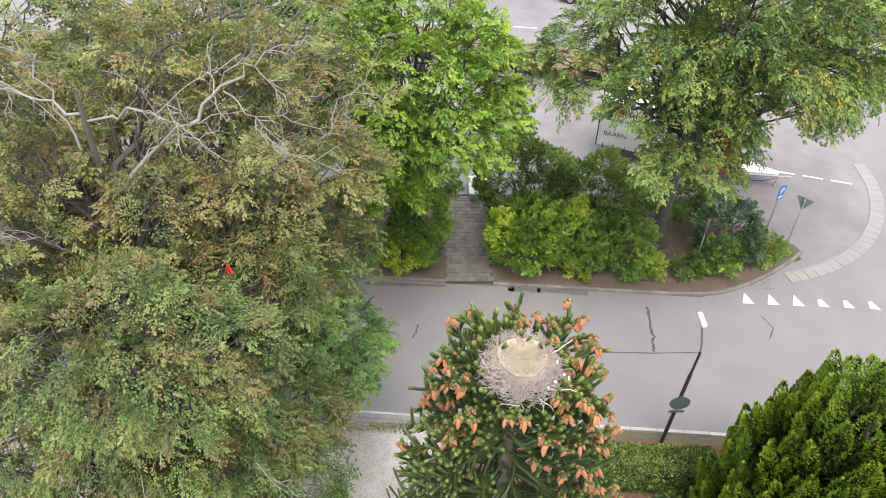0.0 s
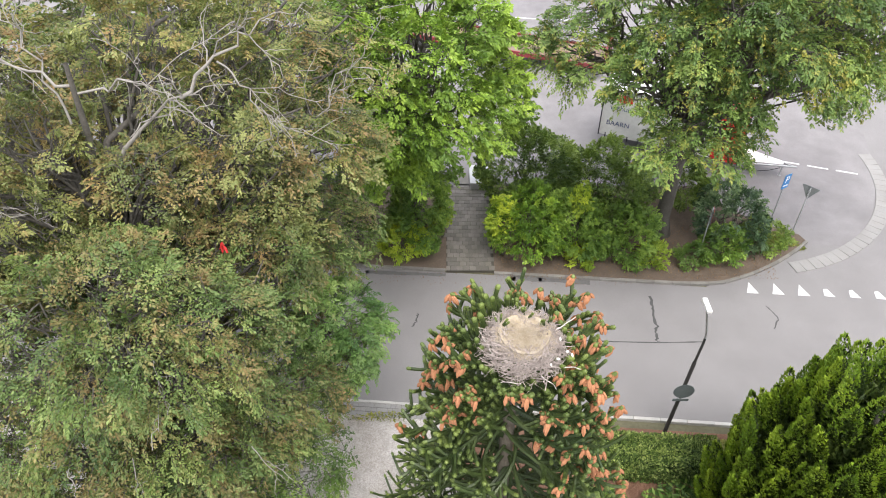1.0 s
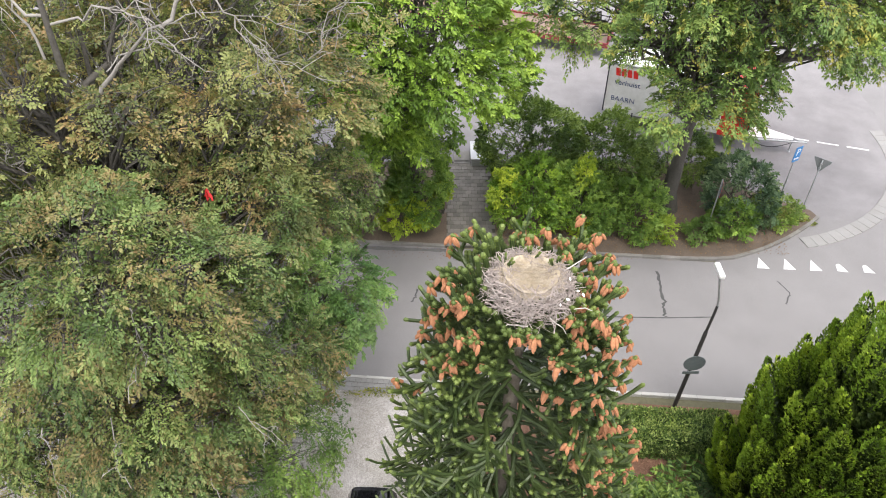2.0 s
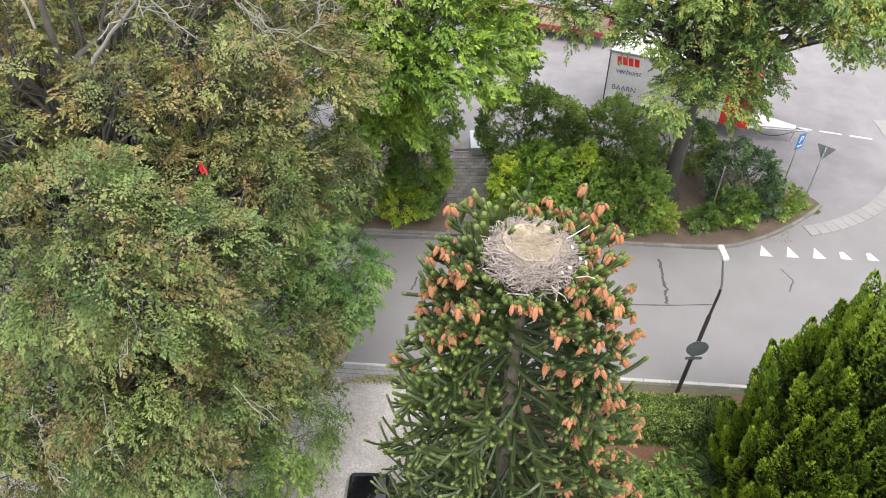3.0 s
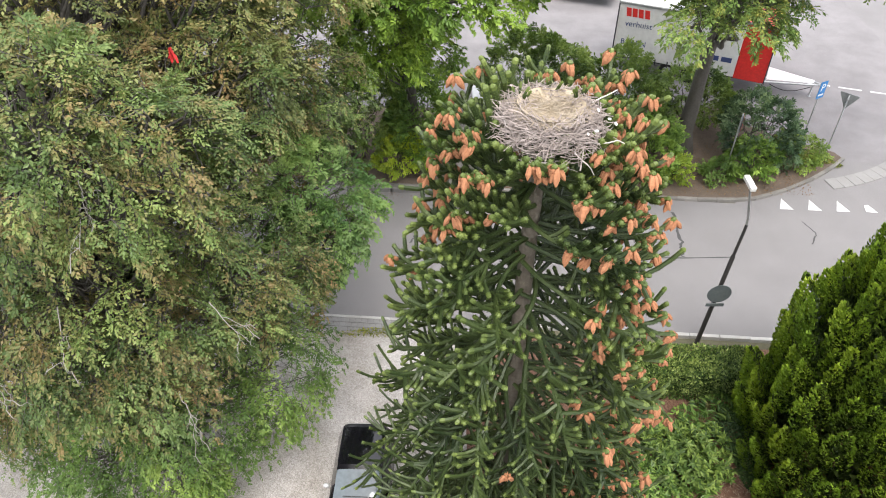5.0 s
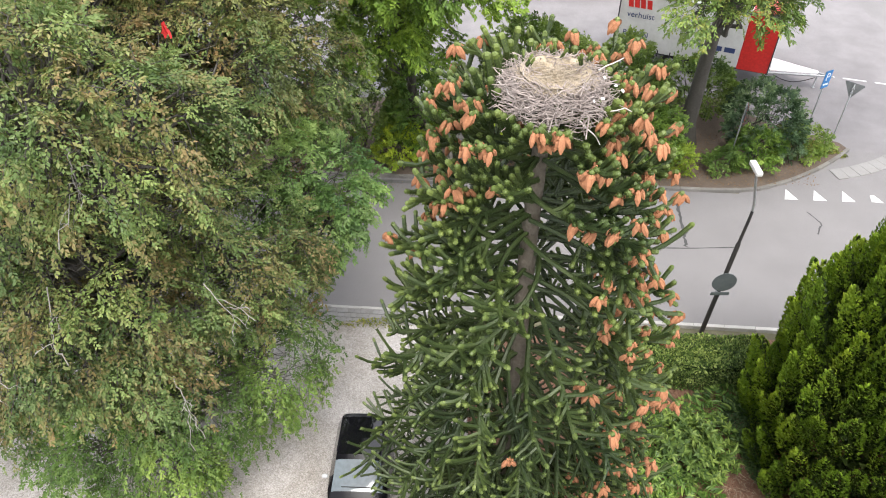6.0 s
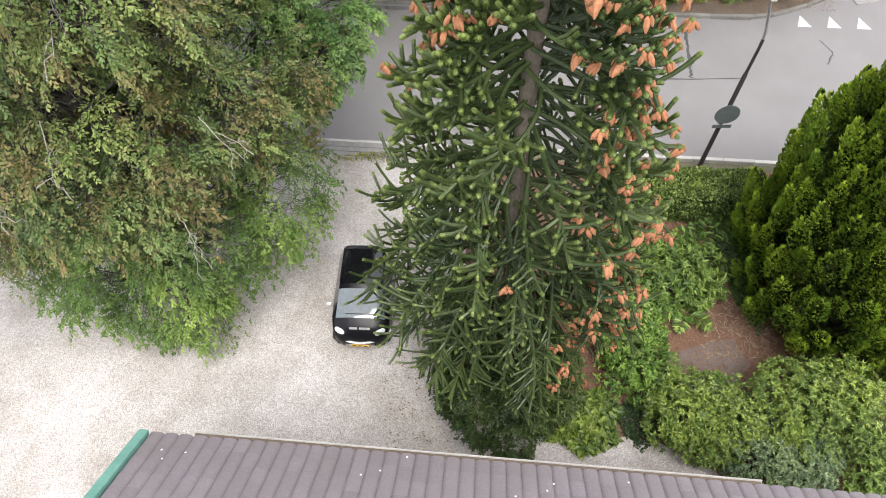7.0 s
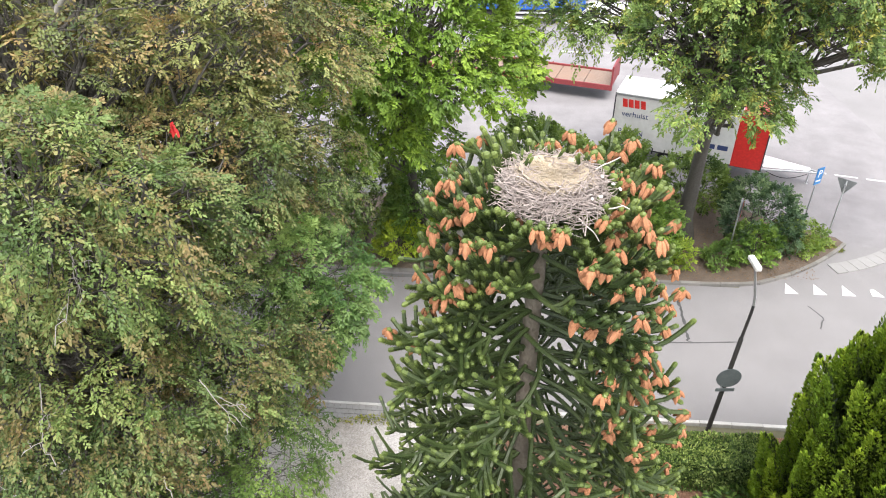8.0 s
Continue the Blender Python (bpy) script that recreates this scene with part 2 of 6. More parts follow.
M_TARP = surface("white trailer tarp", (0.6, 0.6, 0.58), (0.74, 0.74, 0.72), fine=6, coarse=0.8, rough=0.55, bump=0.1, stain=(0.5, 0.5, 0.48))
M_RED = plain("bright red panel", (0.62, 0.03, 0.025), 0.45, 0, 0.3)
M_DARKRED = surface("dull red steel", (0.2, 0.03, 0.035), (0.3, 0.05, 0.055), fine=12, coarse=1, rough=0.6, bump=0.1)
M_BED = surface("worn plywood load bed", (0.16, 0.115, 0.09), (0.25, 0.19, 0.155), fine=8, coarse=0.5, rough=0.85, bump=0.2, stain=(0.25, 0.15, 0.1))
M_BLUETARP = surface("blue truck tarp", (0.02, 0.1, 0.42), (0.035, 0.15, 0.52), fine=6, coarse=0.8, rough=0.5, bump=0.1)
M_VAN = plain("white van paint", (0.75, 0.75, 0.75), 0.3, 0, 0.6)
M_NAVY = plain("navy lettering", (0.04, 0.06, 0.16), 0.5)
M_CLOTH = plain("red cloth", (0.55, 0.03, 0.03), 0.8)
M_BOXLID = surface("pale grey box lid", (0.5, 0.51, 0.52), (0.62, 0.63, 0.64), fine=14, coarse=1.5, rough=0.5, bump=0.1, stain=(0.36, 0.37, 0.38))
M_APRON = surface("worn grey crossing stone", (0.235, 0.23, 0.225), (0.31, 0.305, 0.3), fine=30, coarse=1.0, stain=(0.22, 0.21, 0.2), piece=0.05)
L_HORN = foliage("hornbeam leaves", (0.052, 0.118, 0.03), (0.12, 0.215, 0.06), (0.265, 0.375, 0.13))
L_YOUNG = foliage("young beech leaves", (0.05, 0.1, 0.022), (0.112, 0.195, 0.045), (0.26, 0.36, 0.1))
L_LAUREL = foliage("glossy laurel leaves", (0.06, 0.13, 0.016), (0.15, 0.265, 0.034), (0.32, 0.45, 0.07), rough=0.4)
# older scales, painted far darker to put the shade between sprays into colour
L_CYPIN = foliage("shade-dark inner cypress scales", (0.014, 0.028, 0.007), (0.032, 0.054, 0.012), (0.07, 0.1, 0.02), glow=0.05)
M_DAMP = surface("damp asphalt stain", (0.09, 0.087, 0.088), (0.14, 0.135, 0.136), fine=20, coarse=2, rough=0.8, stain=(0.16, 0.155, 0.156))
L_AZALEA = foliage("grey green azalea leaves", (0.04, 0.068, 0.034), (0.105, 0.155, 0.08), (0.24, 0.31, 0.165), rough=0.4)
# ---------------------------------------------------------------- mesh building
rng = np.random.default_rng(7)


class Soup:
    """Gathers tubes, leaves and plates as arrays and turns them into one mesh."""

    def __init__(self):
        self.v, self.f, self.m, self.tone, self.n = [], [], [], [], 0

    def put(self, verts, faces, slot=0, tone=None):
        verts, faces = np.asarray(verts, float), np.asarray(faces, int)
        self.v.append(verts)
        self.f.append(faces + self.n)
        self.m.append(np.full(len(faces), slot) if np.isscalar(slot) else np.asarray(slot))
        self.tone.append(np.full(len(faces), 0.5) if tone is None else np.asarray(tone, float))
        self.n += len(verts)

    def mesh(self, name, materials, smooth=False):
        me = bpy.data.meshes.new(name)
        if self.v:
            v = np.concatenate(self.v)
            sizes = np.concatenate([np.full(len(f), f.shape[1]) for f in self.f])
            loops = np.concatenate([f.ravel() for f in self.f])
            me.vertices.add(len(v))
            me.vertices.foreach_set("co", v.ravel())
            me.loops.add(len(loops))
            me.loops.foreach_set("vertex_index", loops.astype(np.int32))
            me.polygons.add(len(sizes))
            starts = np.concatenate([[0], np.cumsum(sizes)[:-1]])
            me.polygons.foreach_set("loop_start", starts.astype(np.int32))
            me.polygons.foreach_set("material_index", np.concatenate(self.m).astype(np.int32))
            me.polygons.foreach_set("use_smooth", np.full(len(sizes), smooth))
            at = me.attributes.new("tone", "FLOAT", "FACE")
            at.data.foreach_set("value", np.concatenate(self.tone).astype(np.float32))
            me.update(calc_edges=True)
            me.validate()
        for m in materials if isinstance(materials, (list, tuple)) else [materials]:
            me.materials.append(m)
        return me


def link(name, me, parent=None, label=""):
    ob = new(name, me)
    if parent:
        ob.parent = parent
    return tagged(ob, label) if label else ob


def thing(name, label, category, at=(0, 0, 0), group="", kind="", turn=0):
    ob = new(name)
    ob.empty_display_size = 0.3
    ob.matrix_basis = pose(*at, 0, 0, turn)
    return tagged(ob, label, category, group, kind)


def part(name, bm, mat, parent, label="", smooth=False):
    me = bpy.data.meshes.new(name)
    bm.normal_update()
    bm.to_mesh(me)
    bm.free()
    me.materials.append(mat)
    if smooth:
        me.polygons.foreach_set("use_smooth", np.full(len(me.polygons), True))
    return link(name, me, parent, label)


def box(x0, x1, y0, y1, z0, z1, bevel=0.0, segments=1):
    bm = bmesh.new()
    bmesh.ops.create_cube(bm, size=1)
    bmesh.ops.transform(bm, matrix=Matrix.Translation(((x0 + x1) / 2, (y0 + y1) / 2, (z0 + z1) / 2)) @ Matrix.Diagonal((x1 - x0, y1 - y0, z1 - z0, 1)), verts=bm.verts)
    if bevel:
        bmesh.ops.bevel(bm, geom=bm.edges[:], offset=bevel, segments=segments, affect="EDGES", profile=0.6)
    return bm


def disc(r0, r1, z0, z1, sides=24, m=None):
    bm = bmesh.new()
    bmesh.ops.create_cone(bm, cap_ends=True, segments=sides, radius1=r0, radius2=r1, depth=z1 - z0)
    bmesh.ops.translate(bm, verts=bm.verts, vec=(0, 0, (z0 + z1) / 2))
    if m:
        bmesh.ops.transform(bm, matrix=m, verts=bm.verts)
    return bm


def unit(a):
    return a / np.maximum(np.linalg.norm(a, axis=-1, keepdims=True), 1e-9)


def tube(soup, path, radii, sides=6, slot=0):
    """A tapered round limb along a path."""
    path, radii = np.asarray(path, float), np.asarray(radii, float)
    d = unit(np.gradient(path, axis=0))
    ref = np.array([0.0, 0.0, 1.0]) if abs(d[:, 2]).mean() < 0.8 else np.array([1.0, 0.0, 0.0])
    u = unit(np.cross(d, ref))
    w = np.cross(d, u)
    a = np.linspace(0, 2 * np.pi, sides, endpoint=False)
    ring = path[:, None] + radii[:, None, None] * (np.cos(a)[None, :, None] * u[:, None] + np.sin(a)[None, :, None] * w[:, None])
    i = np.arange(len(path) - 1)[:, None] * sides
    j = np.arange(sides)[None]
    k = (j + 1) % sides
    f = np.stack([i + j, i + k, i + sides + k, i + sides + j], -1).reshape(-1, 4)
    soup.put(ring.reshape(-1, 3), f, slot)
    return d, u, w


def leaves(soup, at, along, normal, length, width, fold=0.12, slot=0, tone=None):
    """Many small blades, each a folded quad."""
    along = unit(along)
    side = unit(np.cross(normal, along))
    nrm = np.cross(along, side)
    L, W = np.asarray(length)[:, None], np.asarray(width)[:, None]
    mid = at + along * L * 0.45
    v = np.stack([at, mid + side * W / 2 + nrm * W * fold, at + along * L - nrm * W * fold, mid - side * W / 2 + nrm * W * fold], 1)
    n = len(at)
    f = np.arange(n)[:, None] * 4 + np.arange(4)[None]
    soup.put(v.reshape(-1, 3), f, slot, tone if tone is not None else np.random.default_rng(n).uniform(size=n))


def ripple(p, seed, scale=1.0):
    """Cheap smooth noise in -1..1."""
    r = np.random.default_rng(seed)
    out = 0
    for k in range(6):
        q = r.normal(size=3) * scale * (1 + 0.5 * k)
        out = out + np.sin(p @ q + r.uniform(0, 6.3)) / (1 + 0.4 * k)
    return out / 3.2


def bend(a, b, sag=0.0, wig=0.1, n=7, r=None):
    """A slightly crooked path from a to b."""
    r = r or rng
    a, b = np.asarray(a, float), np.asarray(b, float)
    t = np.linspace(0, 1, n)[:, None]
    L = np.linalg.norm(b - a)
    p = a + (b - a) * t
    p[:, 2] += sag * L * (4 * t * (1 - t))[:, 0]
    p[1:-1] += r.normal(size=(n - 2, 3)) * wig * L / n
    return p


def fronds(soup, stems, base, out, normal, length, leaf, width, r, twigs=8, per=9, droop=0.35, tone=None, slot=0):
    """Flat leafy branchlets: a bowed stem, twigs to both sides and two ranks of leaves on every twig."""
    n = len(base)
    down = np.array([0, 0, -1.0])
    d = unit(out)
    nrm = unit(normal - d * np.sum(normal * d, 1, keepdims=True) + 1e-5)
    side = np.cross(nrm, d)
    k = np.arange(twigs)
    t = np.clip((k + 0.75) / twigs + r.normal(size=(n, twigs)) * 0.02, 0.03, 1)
    L = length[:, None]
    bow = (droop * r.uniform(0.5, 1.5, n))[:, None]
    axis = base[:, None] + d[:, None] * (L * t)[..., None] + down * (bow * L * t ** 2)[..., None]
    tan = unit(d[:, None] + down * (2 * bow * t)[..., None])
    sgn = np.where(k % 2, 1.0, -1.0)
    open_ = np.where(t > 0.93, 0.1, 0.85 - 0.3 * t) * sgn
    tw = unit(tan * 0.8 + side[:, None] * open_[..., None] + r.normal(size=(n, twigs, 3)) * 0.12)
    lt = L * (0.5 - 0.3 * t) * r.uniform(0.75, 1.2, (n, twigs))
    j = (np.arange(per) + 0.7) / per
    rank = np.where(np.arange(per) % 2, 1.0, -1.0)
    p = axis[:, :, None] + tw[:, :, None] * (lt[..., None] * j)[..., None] + down * (0.5 * bow[..., None] * lt[..., None] * j ** 2)[..., None]
    across = np.cross(np.broadcast_to(nrm[:, None], tw.shape), tw)
    al = tw[:, :, None] * 0.75 + across[:, :, None] * (rank * 0.65)[None, None, :, None] + r.normal(size=(n, twigs, per, 3)) * 0.2 + down * 0.12
    ln = np.broadcast_to(nrm[:, None, None], al.shape) + r.normal(size=al.shape) * 0.28
    m = n * twigs * per
    size = leaf * r.uniform(0.7, 1.25, m)
    tn = 0.72 * (r.uniform(size=n) if tone is None else tone)[:, None, None] + 0.28 * np.clip(0.5 * t[..., None] + 0.5 * j, 0, 1)
    leaves(soup, p.reshape(m, 3), al.reshape(m, 3), ln.reshape(m, 3), size, size * width * r.uniform(0.85, 1.15, m), slot=slot, tone=tn.ravel())
    if stems is not None:
        f = np.array([0.0, 0.45, 0.9])
        c = base[:, None] + d[:, None] * (L * f)[..., None] + down * (bow * L * f ** 2)[..., None]
        ring = np.array([0.0, 2.1, 4.2])
        rad = np.array([0.009, 0.006, 0.003])
        v = c[:, :, None] + rad[None, :, None, None] * (np.cos(ring)[None, None, :, None] * side[:, None, None] + np.sin(ring)[None, None, :, None] * nrm[:, None, None])
        a = np.array([(i * 3 + q, i * 3 + (q + 1) % 3, i * 3 + 3 + (q + 1) % 3, i * 3 + 3 + q) for i in range(2) for q in range(3)])
        stems.put(v.reshape(-1, 3), (a[None] + 9 * np.arange(n)[:, None, None]).reshape(-1, 4))


def lobes_on(centre, radii, count, size, r, low=-0.5, inner=0.35):
    """Clumps spread over and inside an egg-shaped crown."""
    c, R = np.asarray(centre, float), np.asarray(radii, float)
    out = []
    for i in range(count):
        z = 1 - (1 - low) * (i + r.uniform(0.1, 0.9)) / count
        a = i * 2.39996 + r.uniform(-0.4, 0.4)
        s = math.sqrt(max(0, 1 - z * z))
        d = np.array([s * math.cos(a), s * math.sin(a), z])
        depth = 1 - inner * r.uniform() ** 1.5
        out.append((c + d * np.maximum(R - 0.6 * size, 0.1) * depth * (1 + 0.1 * ripple(d[None], 5, 2.0)[0]), size * r.uniform(0.7, 1.3), d))
    return out


def crown(soup, stems, lobes, density, spray, leaf, width, r, squash=0.62, flat=0.7, droop=0.35, below=-0.2, twigs=8, per=9, lift=0.0, hang=0.0, back=None, hollow=9.0):
    """Leafy branchlets shingled over the outer skin of all clumps taken together."""
    C = np.array([c for c, s, d in lobes])
    R = np.array([[s, s, s * squash] for c, s, d in lobes])
    B, O, N, T = [], [], [], []
    up = np.array([0, 0, 1.0])
    for i, (c, s, d) in enumerate(lobes):
        n = max(6, int(density * 9 * s * s))
        v = unit(r.normal(size=(n, 3)))
        v = v[(v[:, 2] > below) | (v @ d > 0.45)]
        p = c + v * R[i] * (1 - 0.22 * r.uniform(size=(len(v), 1)) ** 2 + 0.12 * ripple(v * 2 + c, 11)[:, None])
        f = (((p[:, None] - C[None]) / R[None]) ** 2).sum(2)
        f[:, i] = 9
        free = (f.min(1) > 0.8) & (p[:, 2] > 0.15)
        # hollows where the wood inside shows
        free &= ripple(p, 41, 1.1) > -hollow
        if back is not None:
            # the flank that faces the street stays thinner
            free &= (p[:, 1] < back) | (r.uniform(size=len(p)) < 0.3)
        p, v = p[free], v[free]
        if not len(p):
            continue
        n = len(p)
        g = unit(v / np.array([1, 1, squash]))
        O.append(unit(g * 0.5 + d * np.array([0.6, 0.6, 0.2]) + r.normal(size=(n, 3)) * 0.32 + up * (lift - hang * np.clip(0.6 - g[:, 2:], 0, 1))))
        N.append(unit(up * flat + g * (1 - flat) + r.normal(size=(n, 3)) * 0.16))
        B.append(p)
        T.append(np.clip(0.5 + 0.36 * ripple(p, 23, 1.0) + r.normal(size=n) * 0.2 + r.normal() * 0.16, 0, 1))
    B, O, N, T = np.concatenate(B), np.concatenate(O), np.concatenate(N), np.concatenate(T)
    L = spray * r.uniform(0.65, 1.35, len(B))
    fronds(soup, stems, B - O * 0.6 * L[:, None], O, N, L, leaf, width, r, twigs, per, droop, T)
    return B


# ---------------------------------------------------------------- ground and roads
SLOPE = -0.0785  # the street runs a little askew


def near_edge(x):
    return 16.66 + SLOPE * x


def far_edge(x):
    return 24.13 + SLOPE * x


def sheet(name, outline, z, mat, label, category, thick=0.0, step=None):
    """A flat piece of ground with a given outline."""
    bm = bmesh.new()
    top = [bm.verts.new((x, y, z)) for x, y in outline]
    bm.faces.new(top)
    if thick:
        low = [bm.verts.new((x, y, z - thick)) for x, y in outline]
        for i in range(len(top)):
            j = (i + 1) % len(top)
            bm.faces.new((top[j], top[i], low[i], low[j]))
    bmesh.ops.recalc_face_normals(bm, faces=bm.faces)
    bmesh.ops.triangulate(bm, faces=[f for f in bm.faces if len(f.verts) > 4])
    ob = part(name, bm, mat, None)
    return tagged(ob, label, category, kind="structure")


def arc(cx, cy, r, a0, a1, n=24):
    return [(cx + r * math.cos(radians(a0 + (a1 - a0) * i / n)), cy + r * math.sin(radians(a0 + (a1 - a0) * i / n))) for i in range(n + 1)]


sheet("ground", [(-900, -900), (900, -900), (900, 900), (-900, 900)], -0.06, M_LAND, "rough grassy ground reaching to the horizon", "ground")
sheet("road", [(-70, near_edge(-70)), (70, near_edge(70)), (70, 90), (20, 90), (20, 31), (14, far_edge(14) + 3), (12, far_edge(12)), (-70, far_edge(-70))], -0.02, M_ASPHALT, "pale grey worn asphalt street with tar seams", "road")
sheet("parking_lot", [(-40, 31.2), (14.5, 30.6), (14.5, 27.6), (17.6, 26.3), (19.8, 25.9), (21.9, 28.5), (23.8, 32), (24.8, 36), (26, 70), (-40, 74)], -0.012, M_LOT, "pale patched asphalt of a parking lot", "parking lot")
sheet("gravel_drive", [(-45, -12), (7.4, -12), (7.4, 5.0), (6.3, 6.0), (5.4, 6.4), (4.4, 6.55), (3.0, 6.45), (1.6, 7.0), (0.7, 10), (0.7, near_edge(0.7) - 0.7), (-45, near_edge(-45) - 0.7)], 0.0, M_GRAVEL, "pale loose gravel drive around the house", "gravel")
sheet("planting_bed", [(0.7, near_edge(0.7) - 0.5), (0.7, 10), (1.6, 7.0), (3.0, 6.45), (4.4, 6.55), (5.4, 6.4), (6.3, 6.0), (7.4, 5.0), (7.4, -12), (40, -12), (40, near_edge(40) - 0.42)], 0.01, M_MULCH, "reddish bark mulch of a garden bed", "planting bed")
M_GREYSOIL = surface("grey trodden soil", (0.12, 0.096, 0.09), (0.2, 0.165, 0.155), fine=25, coarse=1.2, rough=1.0, bump=0.7, bump_at=0.03, stain=(0.12, 0.09, 0.08))
sheet("garden_path", [(4.6, 6.62), (5.4, 6.5), (6.3, 7.4), (7.6, 7.9), (8.3, 8.5), (8.0, 9.3), (7.3, 9.2), (6.4, 8.9), (5.6, 8.2), (4.9, 7.5)], 0.016, M_GREYSOIL, "bare grey-brown soil between the garden bushes", "soil")
sheet("island_bed", [(-12, far_edge(-12) + 0.16), (0.2, far_edge(0.2) + 0.16), (0.2, 30.6), (-12, 31.2)], 0.09, M_SOIL, "dry brown soil under the shrubs beside the path", "planting bed", 0.12)
island = [(2.42, far_edge(2.4) + 0.16), (10.6, far_edge(10.6) + 0.16), (12.6, 23.42), (14.2, 24.0), (15.6, 24.75), (16.9, 25.65), (17.65, 26.35), (17.5, 26.75), (15.6, 27.9), (14.4, 29.0), (13.6, 30.7), (2.55, 30.8)]
sheet("island_bed_2", island, 0.09, M_SOIL, "dry brown soil of a planted traffic island", "planting bed", 0.12)


def kerb_run(name, points, width, height, z0, piece, mat, label):
    """Kerb stones laid end to end along a line, each a bevelled block."""
    root = thing(name, label, "kerb", kind="structure")
    pts = [Vector((x, y, 0)) for x, y in points]
    dist = [0.0]
    for a, b in zip(pts, pts[1:]):
        dist.append(dist[-1] + (b - a).length)

    def at(s):
        s = max(0, min(s, dist[-1] - 1e-6))
        i = max(k for k in range(len(pts) - 1) if dist[k] <= s)
        return pts[i].lerp(pts[i + 1], (s - dist[i]) / (dist[i + 1] - dist[i]))

    n = max(1, round(dist[-1] / piece))
    L = dist[-1] / n
    bm = box(-L / 2 + 0.004, L / 2 - 0.004, -width / 2, width / 2, 0, height, 0.012)
    me = bpy.data.meshes.new("kerb_stone")
    bm.to_mesh(me)
    bm.free()
    me.materials.append(mat)
    for i in range(n):
        a, b = at(i * L), at((i + 1) * L)
        ob = link("kerb_stone", me, root)
        d = b - a
        ob.matrix_basis = pose(*((a + b) / 2 + Vector((0, 0, z0 + random.uniform(-0.006, 0.004)))), 0, 0, math.degrees(math.atan2(d.y, d.x)) + random.uniform(-0.4, 0.4))
    return root


kerb_run("kerb_1", [(-16, far_edge(-16) + 0.08), (0.15, far_edge(0.15) + 0.08)], 0.15, 0.2, -0.09, 1.0, M_KERB, "weathered concrete kerb stones along the shrubs")
kerb_run("kerb_2", [(2.4, far_edge(2.4) + 0.08), (10.6, far_edge(10.6) + 0.08), (12.6, 23.34), (14.2, 23.92), (15.6, 24.67), (16.9, 25.57), (17.72, 26.3)], 0.15, 0.2, -0.09, 0.8, M_KERB, "weathered concrete kerb stones round a planted island")
kerb_run("kerb_3", [(-30, near_edge(-30) - 0.06), (0.2, near_edge(0.2) - 0.06)], 0.12, 0.14, -0.12, 1.0, M_PALE, "flush pale concrete edging of the street")
kerb_run("kerb_4", [(0.3, near_edge(0.3) - 0.06), (40, near_edge(40) - 0.06)], 0.14, 0.2, -0.11, 1.0, M_PALE, "pale concrete kerb along the garden")
kerb_run("apron", arc(14.6, 33.6, 9.3, -79, 2, 30), 0.7, 0.1, -0.085, 0.5, M_APRON, "curved pale concrete crossing strip at the lot entrance")


def paint(name, shape, label, z=0.0, mat=None, at=(0, 0), turn=0):
    bm = bmesh.new()
    vs = [bm.verts.new((x, y, 0)) for x, y in shape]
    bm.faces.new(vs)
    r = bmesh.ops.extrude_face_region(bm, geom=bm.faces[:])
    bmesh.ops.translate(bm, verts=[v for v in r["geom"] if isinstance(v, bmesh.types.BMVert)], vec=(0, 0, 0.004))
    bmesh.ops.recalc_face_normals(bm, faces=bm.faces)
    ob = part(name, bm, mat or M_WHITE, None)
    ob.matrix_basis = pose(at[0], at[1], z, 0, 0, turn)
    return tagged(ob, label, "road marking", kind="structure")


for i in range(6):
    g = paint("give_way_triangle", [(-0.27, -0.16), (0.27, -0.16), (-0.03, 0.55)] if i < 3 else [(-0.22, -0.12), (0.24, -0.16), (0.02, 0.35), (-0.16, 0.3)],
              "white painted give-way triangle on the asphalt", -0.018, at=(14.0 + 1.125 * i, 22.95 - 0.075 * i), turn=-4)
    g["group"] = "give-way triangles"
for i in range(5):
    paint("lane_dash", [(-0.55, -0.06), (0.55, -0.06), (0.55, 0.06), (-0.55, 0.06)], "white painted dash on the lot", -0.011, at=(16.5 + 1.42 * i, 34.02 - 0.46 * i), turn=-18)["group"] = "lane dashes"
for i in range(14):
    paint("road_dash", [(-0.9, -0.07), (0.9, -0.07), (0.9, 0.07), (-0.9, 0.07)], "white painted dash on the far road", -0.011, at=(-16 + 3.2 * i, 54.8 - 0.9 * i * 0.4), turn=-9)["group"] = "far road dashes"


def seam(points, width, label, mat=None):
    pts = np.array(points, float)
    t = np.linspace(0, 1, 24)
    x = np.interp(t, np.linspace(0, 1, len(pts)), pts[:, 0])
    y = np.interp(t, np.linspace(0, 1, len(pts)), pts[:, 1])
    w = width * (0.6 + 0.5 * np.random.default_rng(len(label)).uniform(size=24)) / 2
    dx, dy = np.gradient(x), np.gradient(y)
    L = np.hypot(dx, dy)
    jit = np.random.default_rng(3).normal(size=24) * width * 0.25
    a = np.stack([x - dy / L * w + jit, y + dx / L * w, np.full(24, -0.016)], 1)
    b = np.stack([x + dy / L * w + jit, y - dx / L * w, np.full(24, -0.016)], 1)
    s = Soup()
    k = np.arange(23)
    s.put(np.concatenate([a, b]), np.stack([k + 24, k + 25, k + 1, k], 1))
    tagged(link("tar_seam", s.mesh("tar_seam", mat or M_CRACK)), label, "tar seam", kind="structure")


